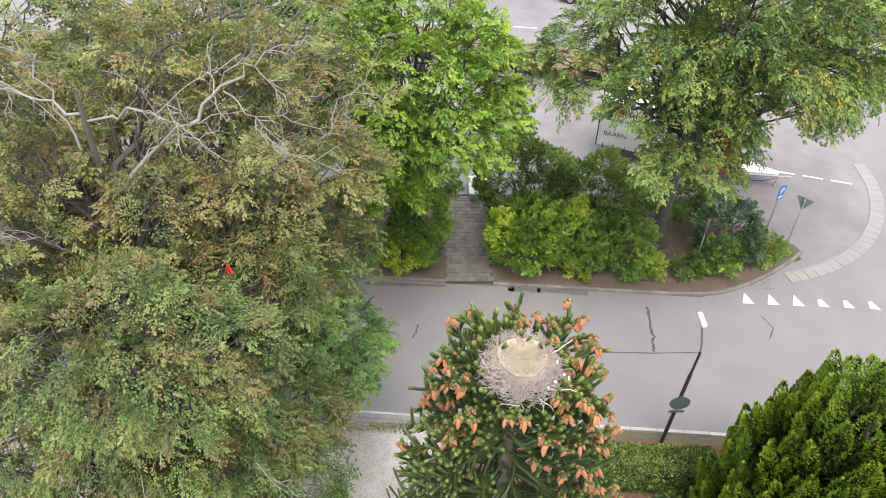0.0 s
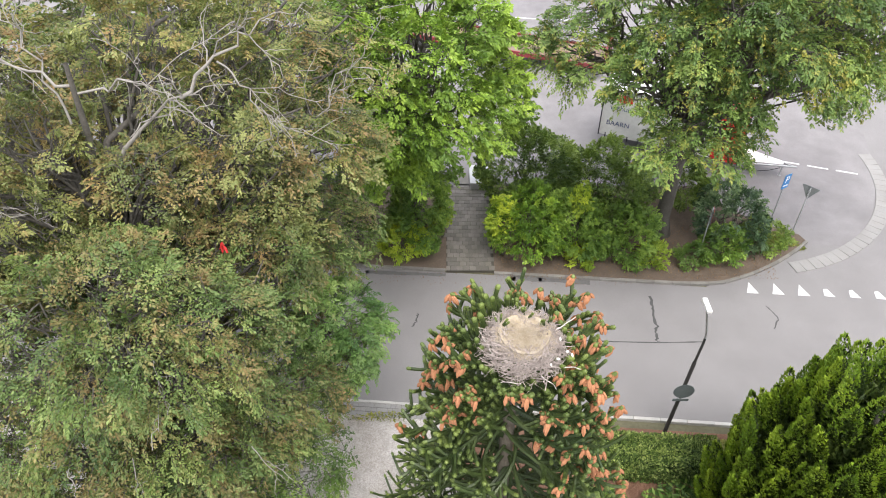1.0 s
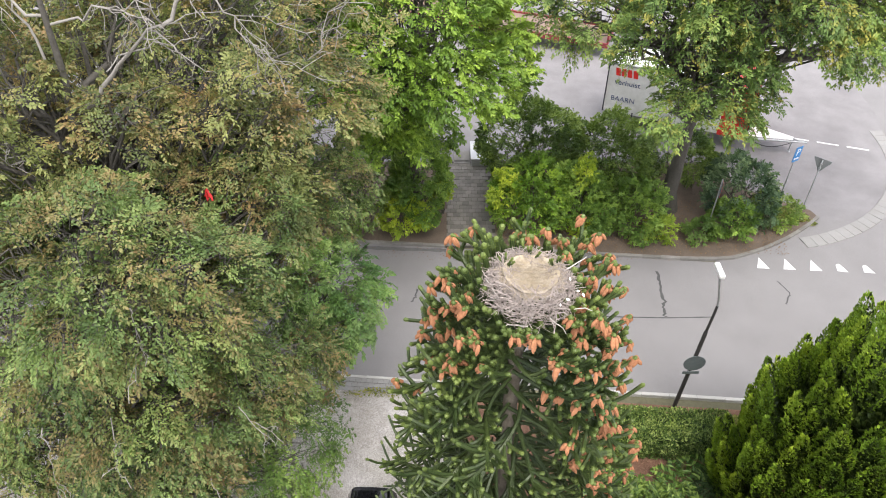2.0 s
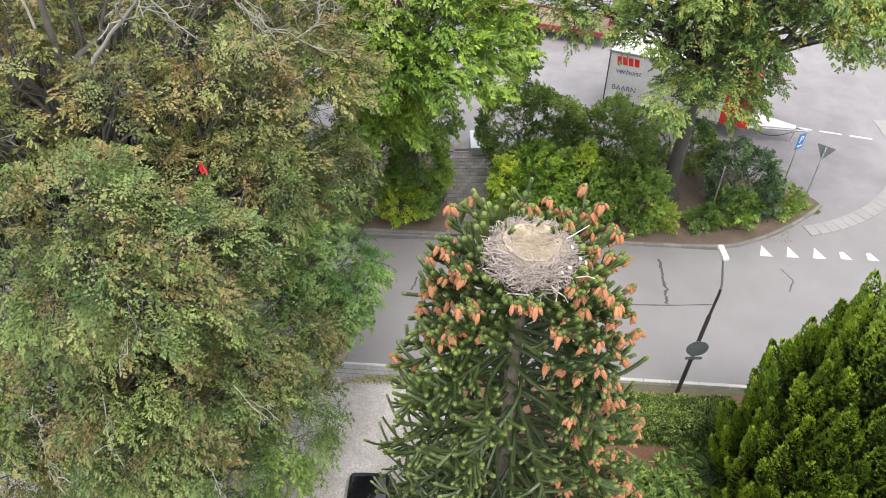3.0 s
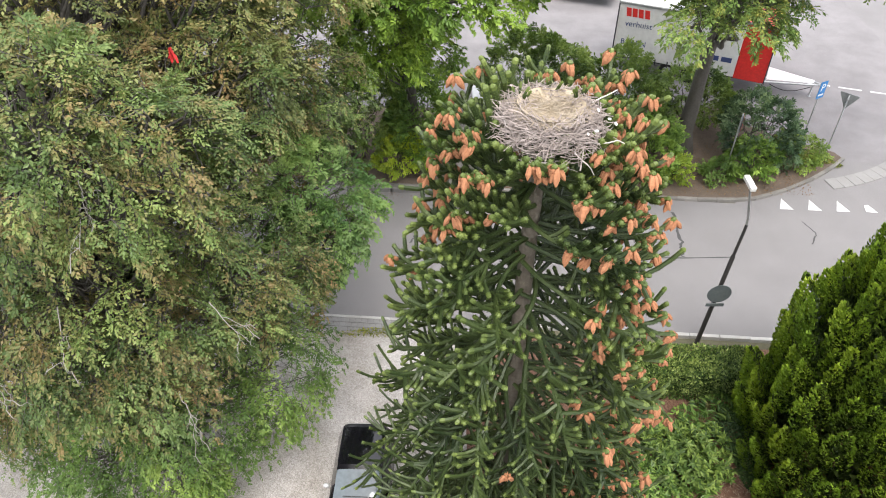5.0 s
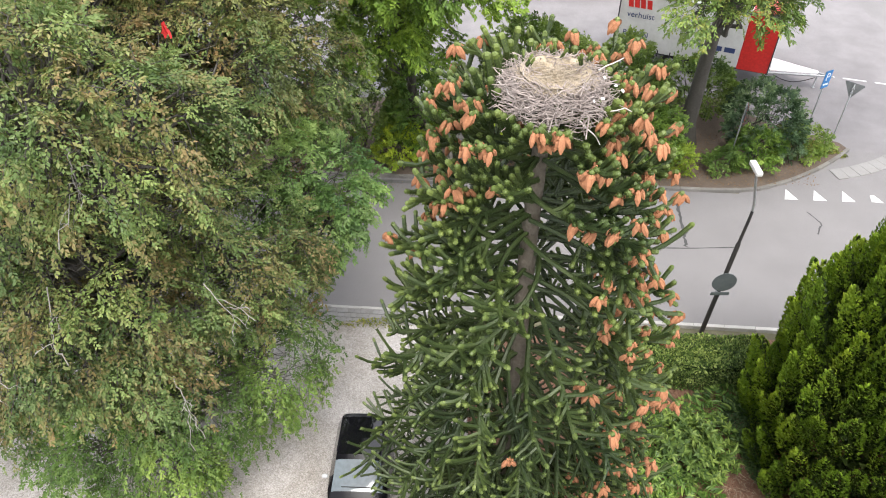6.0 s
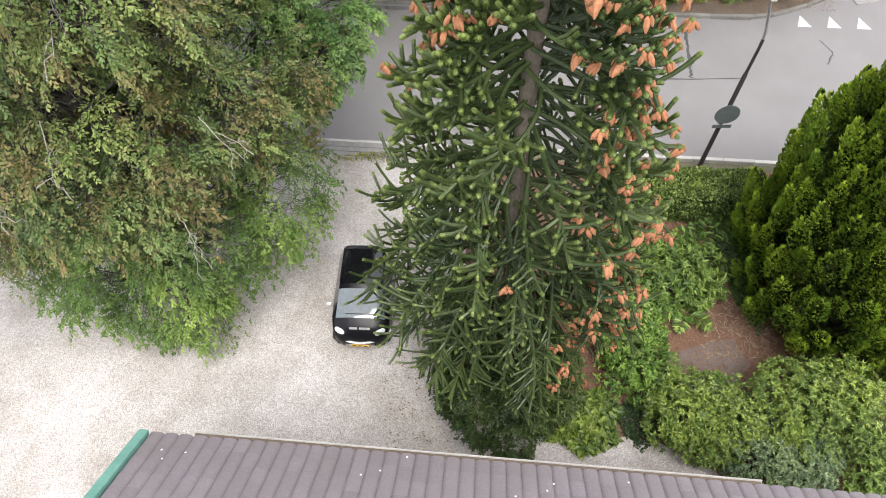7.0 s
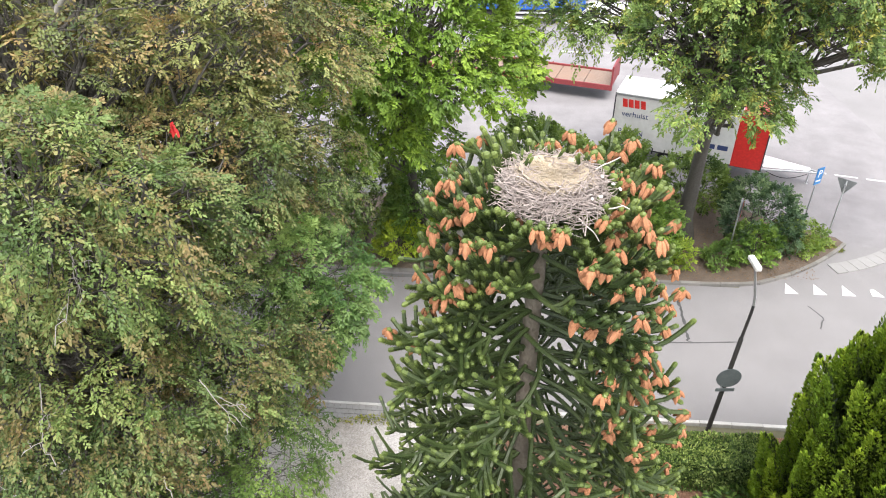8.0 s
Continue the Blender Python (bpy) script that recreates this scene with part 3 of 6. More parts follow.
seam([(9.05, 19.9), (9.15, 20.6), (9.25, 21.6), (9.3, 22.6)], 0.13, "dark tar seam across the street")
seam([(5.4, 20.0), (7.2, 19.9), (9.1, 19.85), (11.0, 19.9)], 0.07, "thin dark crack along the street")
seam([(-1.25, 20.7), (-1.1, 21.1), (-1.05, 21.5)], 0.09, "short dark skid mark on asphalt")
seam([(14.2, 20.6), (14.6, 21.3), (14.3, 22.0)], 0.06, "faint curved tar mark on asphalt")
seam([(20.3, 33.9), (20.9, 33.7), (21.5, 33.2)], 0.16, "dark patch seam on the lot")

seam([(3.2, 23.72), (4.6, 23.66), (6.8, 23.45)], 0.34, "damp dark stain beside the kerb", M_DAMP)
seam([(-3.5, 24.15), (-2.0, 24.05), (0.2, 23.95)], 0.25, "damp dark stain along the gutter", M_DAMP)
seam([(18.6, 30.4), (19.6, 30.2), (20.4, 30.5)], 0.3, "dark oil stain on the lot", M_DAMP)

# paved footpath through the shrubs
path = thing("footpath", "grey mossy concrete paver footpath between shrubs", "footpath", kind="structure")
part("bedding", box(0.2, 2.42, 24.15, 30.75, -0.1, 0.055), M_JOINT, path)
bm = box(-0.142, 0.142, -0.142, 0.142, 0, 0.05, 0.008)
paver_mesh = bpy.data.meshes.new("paver")
bm.to_mesh(paver_mesh)
bm.free()
paver_mesh.materials.append(M_PAVER)
for j in range(22):
    for i in range(8):
        x = 0.28 + 0.295 * i + (0.147 if j % 2 else 0) - 0.04
        if x > 2.36:
            continue
        ob = link("paver", paver_mesh, path)
        ob.matrix_basis = pose(x + random.uniform(-0.006, 0.006), 24.32 + 0.295 * j, 0.035 + random.uniform(-0.008, 0.01), random.uniform(-1.5, 1.5), random.uniform(-1.5, 1.5), random.uniform(-1.5, 1.5))

# flush paver band where the drive meets the street
band = thing("drive_crossing", "pale paver band where the drive meets the street", "paving", kind="structure")
part("bedding", box(-7.0, 1.0, 0, 0.62, -0.1, -0.012), M_JOINT, band)
band.matrix_basis = pose(0, near_edge(0) - 0.74, 0, 0, 0, math.degrees(math.atan(SLOPE)))
bm = box(-0.1, 0.1, -0.095, 0.095, -0.03, 0.012, 0.008)
band_mesh = bpy.data.meshes.new("paver")
bm.to_mesh(band_mesh)
bm.free()
band_mesh.materials.append(M_APRON)
for j in range(3):
    for i in range(38):
        ob = link("paver", band_mesh, band)
        ob.matrix_basis = pose(-6.9 + 0.208 * i + 0.1 * (j % 2), 0.1 + 0.205 * j, random.uniform(-0.004, 0.004), 0, 0, random.uniform(-1, 1))
# ---------------------------------------------------------------- broadleaf trees
def tree(name, label, base, trunk_top, trunk_r, lobes, leaf_mat, density, spray, leaf, width, seed, bark=None, squash=0.62, flat=0.7, droop=0.35, below=-0.2, twigs=0.25, category="tree", extra=None, group="", fork=(8, 9), lift=0.0, hang=0.0, back=None, hollow=9.0):
    r = np.random.default_rng(seed)
    root = thing(name, label, category, base, group)
    b = np.array(base, float)
    top = np.array(trunk_top, float) - b
    wood, limbs = Soup(), Soup()
    n = 12
    path = bend((0, 0, -0.15), top, 0, 0.12, n, r)
    rad = trunk_r * np.linspace(1, 0.16, n)
    rad[0] *= 1.5
    rad[1] *= 1.12
    tube(wood, path, rad, 12)
    link("trunk", wood.mesh("trunk", bark or M_BARK, True), root)
    leaf_soup = Soup()
    moved = [(c - b, s, d) for c, s, d in lobes]
    tips = crown(leaf_soup, limbs, moved, density, spray, leaf, width, r, squash, flat, droop, below, *fork, lift, hang, None if back is None else back - b[1], hollow)
    for c, s, d in moved:
        h = np.clip((c[2] - s) / max(top[2], 0.1) * 0.75 + r.uniform(-0.08, 0.08), 0.15, 0.97)
        k = h * (n - 1)
        i = int(k)
        start = path[i] + (path[min(i + 1, n - 1)] - path[i]) * (k - i)
        L = np.linalg.norm(c - start)
        r0 = min(trunk_r * 0.3, 0.016 + 0.011 * L) * r.uniform(0.8, 1.2)
        p = bend(start, c, r.uniform(-0.02, 0.1), 0.35, 8, r)
        tube(limbs, p, np.linspace(r0, r0 * 0.3, 8), 6)
        near = tips[np.argsort(np.sum((tips - c) ** 2, 1))[::9][: int(12 * twigs)]]
        for q in near:
            tube(limbs, bend(p[5] if r.uniform() < 0.5 else p[-1], q, 0.04, 0.4, 5, r), np.linspace(r0 * 0.28, 0.006, 5), 4)
    link("branchwork", limbs.mesh("branchwork", bark or M_BARK, True), root)
    if extra:
        extra(root, b, r, path)
    link("crown", leaf_soup.mesh("crown", leaf_mat), root)
    return root


def near_lobes(*groups, seed):
    r = np.random.default_rng(seed)
    out = []
    for centre, radii, count, size, low in groups:
        out += lobes_on(centre, radii, count, size, r, low)
    return out


def dead_limbs(ends, forks=9, twig=1.0):
    """Bare silvery limbs that fork into twigs, each a part."""
    def build(root, b, r, path):
        for start, end, rad in ends:
            s = Soup()
            p = bend(np.array(start) - b, np.array(end) - b, 0.05, 0.26, 9, r)
            tube(s, p, np.linspace(rad, rad * 0.3, 9), 7)
            for k in range(forks):
                i = r.integers(3, 9)
                d = unit(p[-1] - p[0]) + r.normal(size=3) * 0.7 + np.array([0, 0, -0.15])
                q = bend(p[i], p[i] + d * r.uniform(0.35, 1.0) * twig, 0.08, 0.25, 6, r)
                tube(s, q, np.linspace(rad * 0.32, 0.008, 6), 5)
                for _ in range(4):
                    j = r.integers(1, 6)
                    e = q[j] + (unit(q[-1] - q[0]) * 0.5 + r.normal(size=3) * 0.5) * r.uniform(0.3, 0.6) * twig
                    tube(s, bend(q[j], e, 0.05, 0.4, 5, r), np.linspace(0.01, 0.003, 5) * (0.4 + 0.6 * twig), 4)
            link("limb", s.mesh("limb", M_DEAD, True), root, "bare silvery dead limb")
    return build


tree("beech_tree", "tall old beech with thin browning crown and bare limbs", (-8.3, 13.9, 0), (-7.55, 13.2, 16.0), 0.3,
     near_lobes(((-7.6, 17.4, 12.4), (5.6, 4.4, 4.3), 60, 1.15, -0.5), ((-12.2, 15.0, 12.2), (4.4, 4.2, 4.4), 36, 1.1, -0.5), ((-6.6, 20.5, 12.6), (5.0, 4.0, 4.2), 30, 1.15, -0.3),
                ((-6.6, 14.6, 10.6), (3.9, 2.2, 2.4), 26, 0.9, -0.5), ((-9.6, 12.8, 11.6), (1.9, 1.2, 2.4), 12, 0.75, -0.6), ((-4.6, 13.9, 13.0), (1.7, 1.2, 1.5), 10, 0.7, -0.5), ((-6.6, 12.9, 13.2), (1.0, 0.8, 1.2), 6, 0.6, -0.5), ((-8.9, 12.9, 14.4), (1.1, 0.9, 1.1), 6, 0.6, -0.5), seed=21),
     L_BROWN, 5.5, 0.86, 0.094, 0.56, 22, flat=0.62, droop=0.3, twigs=0.3, squash=0.66, below=-0.2, fork=(8, 8), back=18.0, hollow=0.5,
     extra=dead_limbs([((-7.5, 13.4, 13.4), (-5.2, 12.8, 15.5), 0.06), ((-5.25, 12.8, 15.45), (-3.45, 13.0, 17.0), 0.045), ((-4.4, 12.9, 16.2), (-3.3, 12.6, 14.9), 0.022), ((-7.6, 13.2, 15.3), (-5.2, 12.6, 15.9), 0.03), ((-7.6, 13.2, 15.5), (-9.4, 12.8, 16.4), 0.036),
                       ((-9.8, 14.0, 13.0), (-10.6, 12.6, 15.2), 0.03), ((-3.6, 15.0, 12.4), (-2.0, 15.2, 15.2), 0.024), ((-8.6, 13.0, 12.0), (-9.8, 11.6, 13.4), 0.022), ((-7.9, 13.2, 14.6), (-8.6, 13.6, 17.0), 0.03)], 7))

tree("green_beech_tree", "broad leafy beech with hanging layered branches above the gravel", (-8.2, 11.6, 0), (-7.2, 10.9, 12.0), 0.32,
     near_lobes(((-6.9, 10.9, 8.0), (3.3, 2.9, 4.2), 58, 0.95, -0.7), ((-6.7, 10.2, 11.0), (3.1, 2.3, 2.7), 38, 0.9, -0.3), ((-4.5, 12.6, 6.0), (1.5, 1.8, 3.2), 18, 0.85, -0.8), ((-11.4, 11.2, 7.2), (4.4, 3.2, 5.0), 56, 1.05, -0.8),
                ((-6.9, 13.0, 10.3), (4.6, 1.8, 2.1), 20, 1.0, -0.2), ((-4.5, 16.4, 9.4), (2.4, 2.2, 3.2), 26, 0.9, -0.6), seed=31),
     L_BEECH, 6.6, 0.82, 0.086, 0.56, 32, flat=0.62, droop=0.4, twigs=0.25, squash=0.62, below=-0.2, fork=(8, 8), hang=0.6, back=16.5, hollow=0.3,
     extra=dead_limbs([((-6.6, 8.5, 9.2), (-6.3, 7.6, 8.6), 0.012), ((-8.0, 8.4, 9.0), (-7.6, 7.5, 8.2), 0.014), ((-4.3, 9.2, 8.6), (-3.6, 8.6, 8.1), 0.012), ((-5.2, 8.7, 6.6), (-4.8, 8.1, 6.0), 0.012), ((-6.0, 9.6, 11.2), (-5.4, 8.5, 11.0), 0.014)], 4, 0.4))

tree("young_beech_tree", "low fresh green beech with drooping branches over the gravel", (-7.4, 11.4, 0), (-7.2, 11.0, 4.6), 0.12,
     near_lobes(((-7.5, 10.7, 3.3), (3.3, 1.9, 2.0), 42, 0.8, -0.7), ((-4.1, 11.9, 3.6), (1.0, 1.7, 1.9), 24, 0.7, -0.7), ((-7.7, 9.7, 2.0), (2.4, 0.8, 1.2), 24, 0.6, -0.6), ((-6.4, 9.3, 1.2), (0.7, 0.5, 0.6), 6, 0.45, -0.6), seed=33),
     L_YOUNG, 7.5, 0.8, 0.092, 0.54, 34, flat=0.5, droop=0.5, twigs=0.25, squash=0.7, below=-0.2, fork=(7, 8), hang=0.9, back=12.0, hollow=0.6)

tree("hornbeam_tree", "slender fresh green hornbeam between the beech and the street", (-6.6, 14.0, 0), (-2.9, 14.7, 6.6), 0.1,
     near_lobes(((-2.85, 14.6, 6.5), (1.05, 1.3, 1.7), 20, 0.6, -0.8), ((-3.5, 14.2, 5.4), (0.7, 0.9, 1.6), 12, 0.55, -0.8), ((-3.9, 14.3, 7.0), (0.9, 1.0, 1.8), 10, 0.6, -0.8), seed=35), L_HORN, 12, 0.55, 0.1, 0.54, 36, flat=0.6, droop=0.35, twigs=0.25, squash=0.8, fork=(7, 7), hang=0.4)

tree("maple_tree", "bright green leafy tree behind the roadside shrubs", (-1.4, 27.0, 0), (-1.0, 25.6, 11.0), 0.26,
     near_lobes(((-1.0, 25.0, 9.8), (4.2, 5.0, 4.1), 70, 1.0, -0.36), ((-1.7, 23.6, 7.2), (2.1, 2.4, 2.2), 22, 0.8, -0.4), ((-2.2, 24.9, 6.0), (1.6, 1.6, 1.5), 14, 0.75, -0.4), seed=41),
     L_BRIGHT, 8, 0.64, 0.15, 0.56, 42, flat=0.45, droop=0.25, twigs=0.2, squash=0.8, below=-0.3, fork=(6, 6), back=27.0)

tree("oak_tree", "large oak with yellow leaf tips on the traffic island", (10.75, 26.9, 0), (10.5, 26.9, 13.5), 0.36,
     near_lobes(((10.4, 25.4, 12.6), (6.2, 5.8, 4.4), 80, 1.05, -0.3), ((17.2, 27.0, 10.8), (5.4, 4.4, 3.2), 44, 1.1, -0.5), ((9.4, 22.0, 9.0), (2.1, 1.9, 2.2), 20, 0.85, -0.6), ((5.2, 25.2, 10.4), (2.1, 2.2, 1.9), 16, 0.85, -0.5), ((7.4, 22.6, 10.2), (1.7, 1.6, 1.3), 12, 0.85, -0.5), ((10.8, 22.8, 11.2), (4.6, 2.4, 2.6), 26, 0.9, -0.3), seed=51),
     L_OAK, 6.0, 0.74, 0.135, 0.53, 52, flat=0.5, droop=0.35, twigs=0.25, squash=0.68, below=-0.1, fork=(7, 6), back=26.0)

tree("street_tree", "leafy green tree behind the old beech", (-9.5, 29.0, 0), (-9.3, 28.6, 11.0), 0.26,
     near_lobes(((-9.5, 28.6, 9.5), (5.6, 5.2, 5.2), 50, 1.4, -0.6), seed=55), L_OAK, 3.5, 0.95, 0.24, 0.56, 56, twigs=0.2, fork=(5, 4), back=29.0)
tree("street_tree", "leafy olive-green tree far down the street", (-19.0, 26.0, 0), (-18.8, 25.6, 11.0), 0.28,
     near_lobes(((-19.0, 25.6, 9.5), (6.0, 5.6, 5.6), 50, 1.5, -0.6), seed=57), L_BEECH, 3.5, 0.95, 0.24, 0.56, 58, twigs=0.2, fork=(5, 4), back=26.0)


# ---------------------------------------------------------------- shrubs
def shrub(name, label, centre, radii, leaf_mat, seed, count=14, size=0.6, density=17, leaf=0.13, width=0.56, spray=0.48, fork=(5, 5), category="shrub", flat=0.4, low=-0.35, group=""):
    r = np.random.default_rng(seed)
    root = thing(name, label, category, (centre[0], centre[1], 0.08), group)
    lob = [(c - np.array([centre[0], centre[1], 0.08]), s, d) for c, s, d in lobes_on(centre, radii, count, size, r, low, inner=0.5)]
    stems, s = Soup(), Soup()
    crown(s, None, lob, density, spray, leaf, width, r, 0.95, flat, 0.12, -0.4, *fork, lift=0.25)
    for c, sz, d in lob[::2]:
        tube(stems, bend((r.normal() * 0.15, r.normal() * 0.15, -0.1), c, 0.1, 0.3, 6, r), np.linspace(0.03, 0.01, 6), 5)
    link("branchwork", stems.mesh("branchwork", M_BARK, True), root)
    link("foliage", s.mesh("foliage", leaf_mat), root)
    return root


shrub("shrub", "dark green shrub at the corner of the path", (-1.0, 26.0, 2.0), (1.0, 2.0, 2.4), L_SHRUB, 61, 34, 0.75)
shrub("shrub", "small yellow-green bush beside the kerb", (-1.8, 25.0, 1.0), (1.0, 0.75, 1.25), L_GOLD, 62, 10, 0.5)
shrub("shrub", "dark olive shrub under the trees", (-3.8, 26.3, 1.9), (2.4, 2.0, 2.4), L_OLIVE, 63, 30, 0.85)
shrub("shrub", "yellow leaved sprigs edging the path", (-0.1, 26.4, 1.1), (0.3, 1.0, 0.9), L_GOLD, 64, 9, 0.35)
shrub("shrub", "bright green laurel bush with yellow tops", (3.95, 25.8, 1.5), (1.65, 1.9, 1.75), L_LAUREL, 65, 40, 0.68)
shrub("shrub", "fresh green bush beside the kerb", (5.9, 25.6, 1.4), (1.6, 1.7, 1.7), L_SHRUB, 66, 36, 0.65)
shrub("shrub", "yellow leaved tips of a laurel bush", (2.7, 25.3, 2.5), (0.55, 0.8, 0.75), L_GOLD, 67, 9, 0.42)
shrub("shrub", "tall dark olive shrub behind the laurels", (4.2, 28.6, 2.2), (2.3, 1.8, 2.6), L_OLIVE, 68, 44, 0.85)
shrub("shrub", "dark olive shrub under the oak", (7.6, 28.0, 1.8), (2.3, 2.0, 2.1), L_OLIVE, 69, 38, 0.8)
shrub("shrub", "green bush with pale tips beside the kerb", (8.3, 25.5, 1.1), (1.6, 1.5, 1.4), L_SHRUB, 70, 24, 0.6)
shrub("shrub", "pale yellow sprig rising from the bushes", (6.25, 25.5, 3.2), (0.32, 0.32, 0.75), L_GOLD, 71, 8, 0.3)
shrub("shrub", "small yellow bush at the kerb", (6.4, 24.5, 0.6), (0.55, 0.4, 0.6), L_GOLD, 72, 7, 0.35)
shrub("shrub", "pale green low bush at the kerb", (9.7, 24.5, 0.6), (0.6, 0.5, 0.6), L_GOLD, 78, 7, 0.35)
shrub("shrub", "low round green bush on bare soil", (11.6, 24.7, 0.4), (0.6, 0.5, 0.5), L_FERN, 73, 9, 0.35)
shrub("shrub", "blue-green shrub beside the traffic signs", (13.7, 26.5, 1.3), (1.6, 1.6, 1.5), L_BLUE, 74, 30, 0.65)
shrub("shrub", "lower green shrub near the kerb", (13.1, 25.1, 0.8), (1.1, 0.9, 0.9), L_SHRUB, 75, 14, 0.5)
shrub("shrub", "grey-brown low shrub at the island's end", (15.4, 26.2, 0.5), (1.0, 1.0, 0.6), L_OLIVE, 76, 14, 0.45)
shrub("shrub", "olive shrub behind the oak", (11.5, 29.2, 1.4), (1.9, 1.3, 1.5), L_OLIVE, 77, 20, 0.7)
# ---------------------------------------------------------------- monkey puzzle tree with the nest
ARA = np.array([1.46, 8.8, 0.0])


def reach(z):
    return float(np.interp(z, [0, 1.5, 3, 4.5, 6.5, 8.0, 9.4, 11.2, 12.2, 13.0], [1.0, 1.3, 1.7, 2.4, 3.0, 2.7, 2.35, 2.0, 1.65, 1.05]))


def spiny(soup, path, r0=0.036, r1=0.034, spike=0.024, tip=True, r=None, step=0.072, around=5, fresh=0.11, wide=0.018):
    """A rope-like shoot clothed in pointed scale leaves."""
    r = r or rng
    seg = np.linalg.norm(np.diff(path, axis=0), axis=1)
    s = np.concatenate([[0], np.cumsum(seg)])
    n = max(3, int(s[-1] / 0.16))
    t = np.linspace(0, s[-1], n)
    p = np.stack([np.interp(t, s, path[:, k]) for k in range(3)], 1)
    rad = np.linspace(r0, r1, n)
    tube(soup, p, rad, 5, 0)
    end = unit(p[-1] - p[-2])
    if tip:
        k = np.array([-0.045, 0.01, 0.04, 0.05])[:, None]
        tube(soup, p[-1] + end * k, np.array([1.02, 1.1, 0.7, 0.1]) * r1, 5, 1)
    m = max(4, int(s[-1] / step))
    tt = np.linspace(0.01, s[-1], m)
    q = np.stack([np.interp(tt, s, path[:, k]) for k in range(3)], 1)
    d = unit(np.gradient(q, axis=0))
    ref = np.array([0.3, 0.2, 0.93])
    u = unit(np.cross(d, ref) + 1e-6)
    w = np.cross(d, u)
    a = np.linspace(0, 2 * np.pi, around, endpoint=False)[None] + np.arange(m)[:, None] * 0.9
    o = np.cos(a)[..., None] * u[:, None] + np.sin(a)[..., None] * w[:, None]
    rr = np.interp(tt, [0, s[-1]], [r0, r1])[:, None, None] * 0.9
    b = q[:, None] + o * rr
    side = np.cross(np.broadcast_to(d[:, None], o.shape), o)
    k = m * around
    size = spike * r.uniform(0.8, 1.25, (m, around, 1))
    v = np.stack([b - side * wide, b + side * wide, b + o * size * 0.8 + d[:, None] * size * 0.75], 2)
    slot = np.zeros((m, around), int)
    if tip:
        slot[tt > s[-1] - fresh] = 1
    soup.put(v.reshape(-1, 3), np.arange(k * 3).reshape(-1, 3), slot.ravel())


def cone_mesh(seed):
    """A drooping pollen cone with rings of pointed scales."""
    s = Soup()
    n, sides = 6, 6
    t = np.linspace(0, 1, n)
    rad = 0.035 * np.sin(np.pi * np.clip(0.08 + t * 0.9, 0, 1)) ** 0.6
    rad[0], rad[-1] = 0.012, 0.008
    path = np.stack([0.012 * t * t, np.zeros(n), -0.175 * t], 1)
    rad[1:-1:2] *= 1.12
    tube(s, path, rad, sides)
    return s.mesh("cone", M_CONE, False)


M_CONE = surface("orange brown cone scales", (0.31, 0.128, 0.058), (0.49, 0.232, 0.118), fine=60, coarse=6, rough=0.85, bump=0.7, bump_at=0.01, stain=(0.27, 0.11, 0.05), piece=0.2)


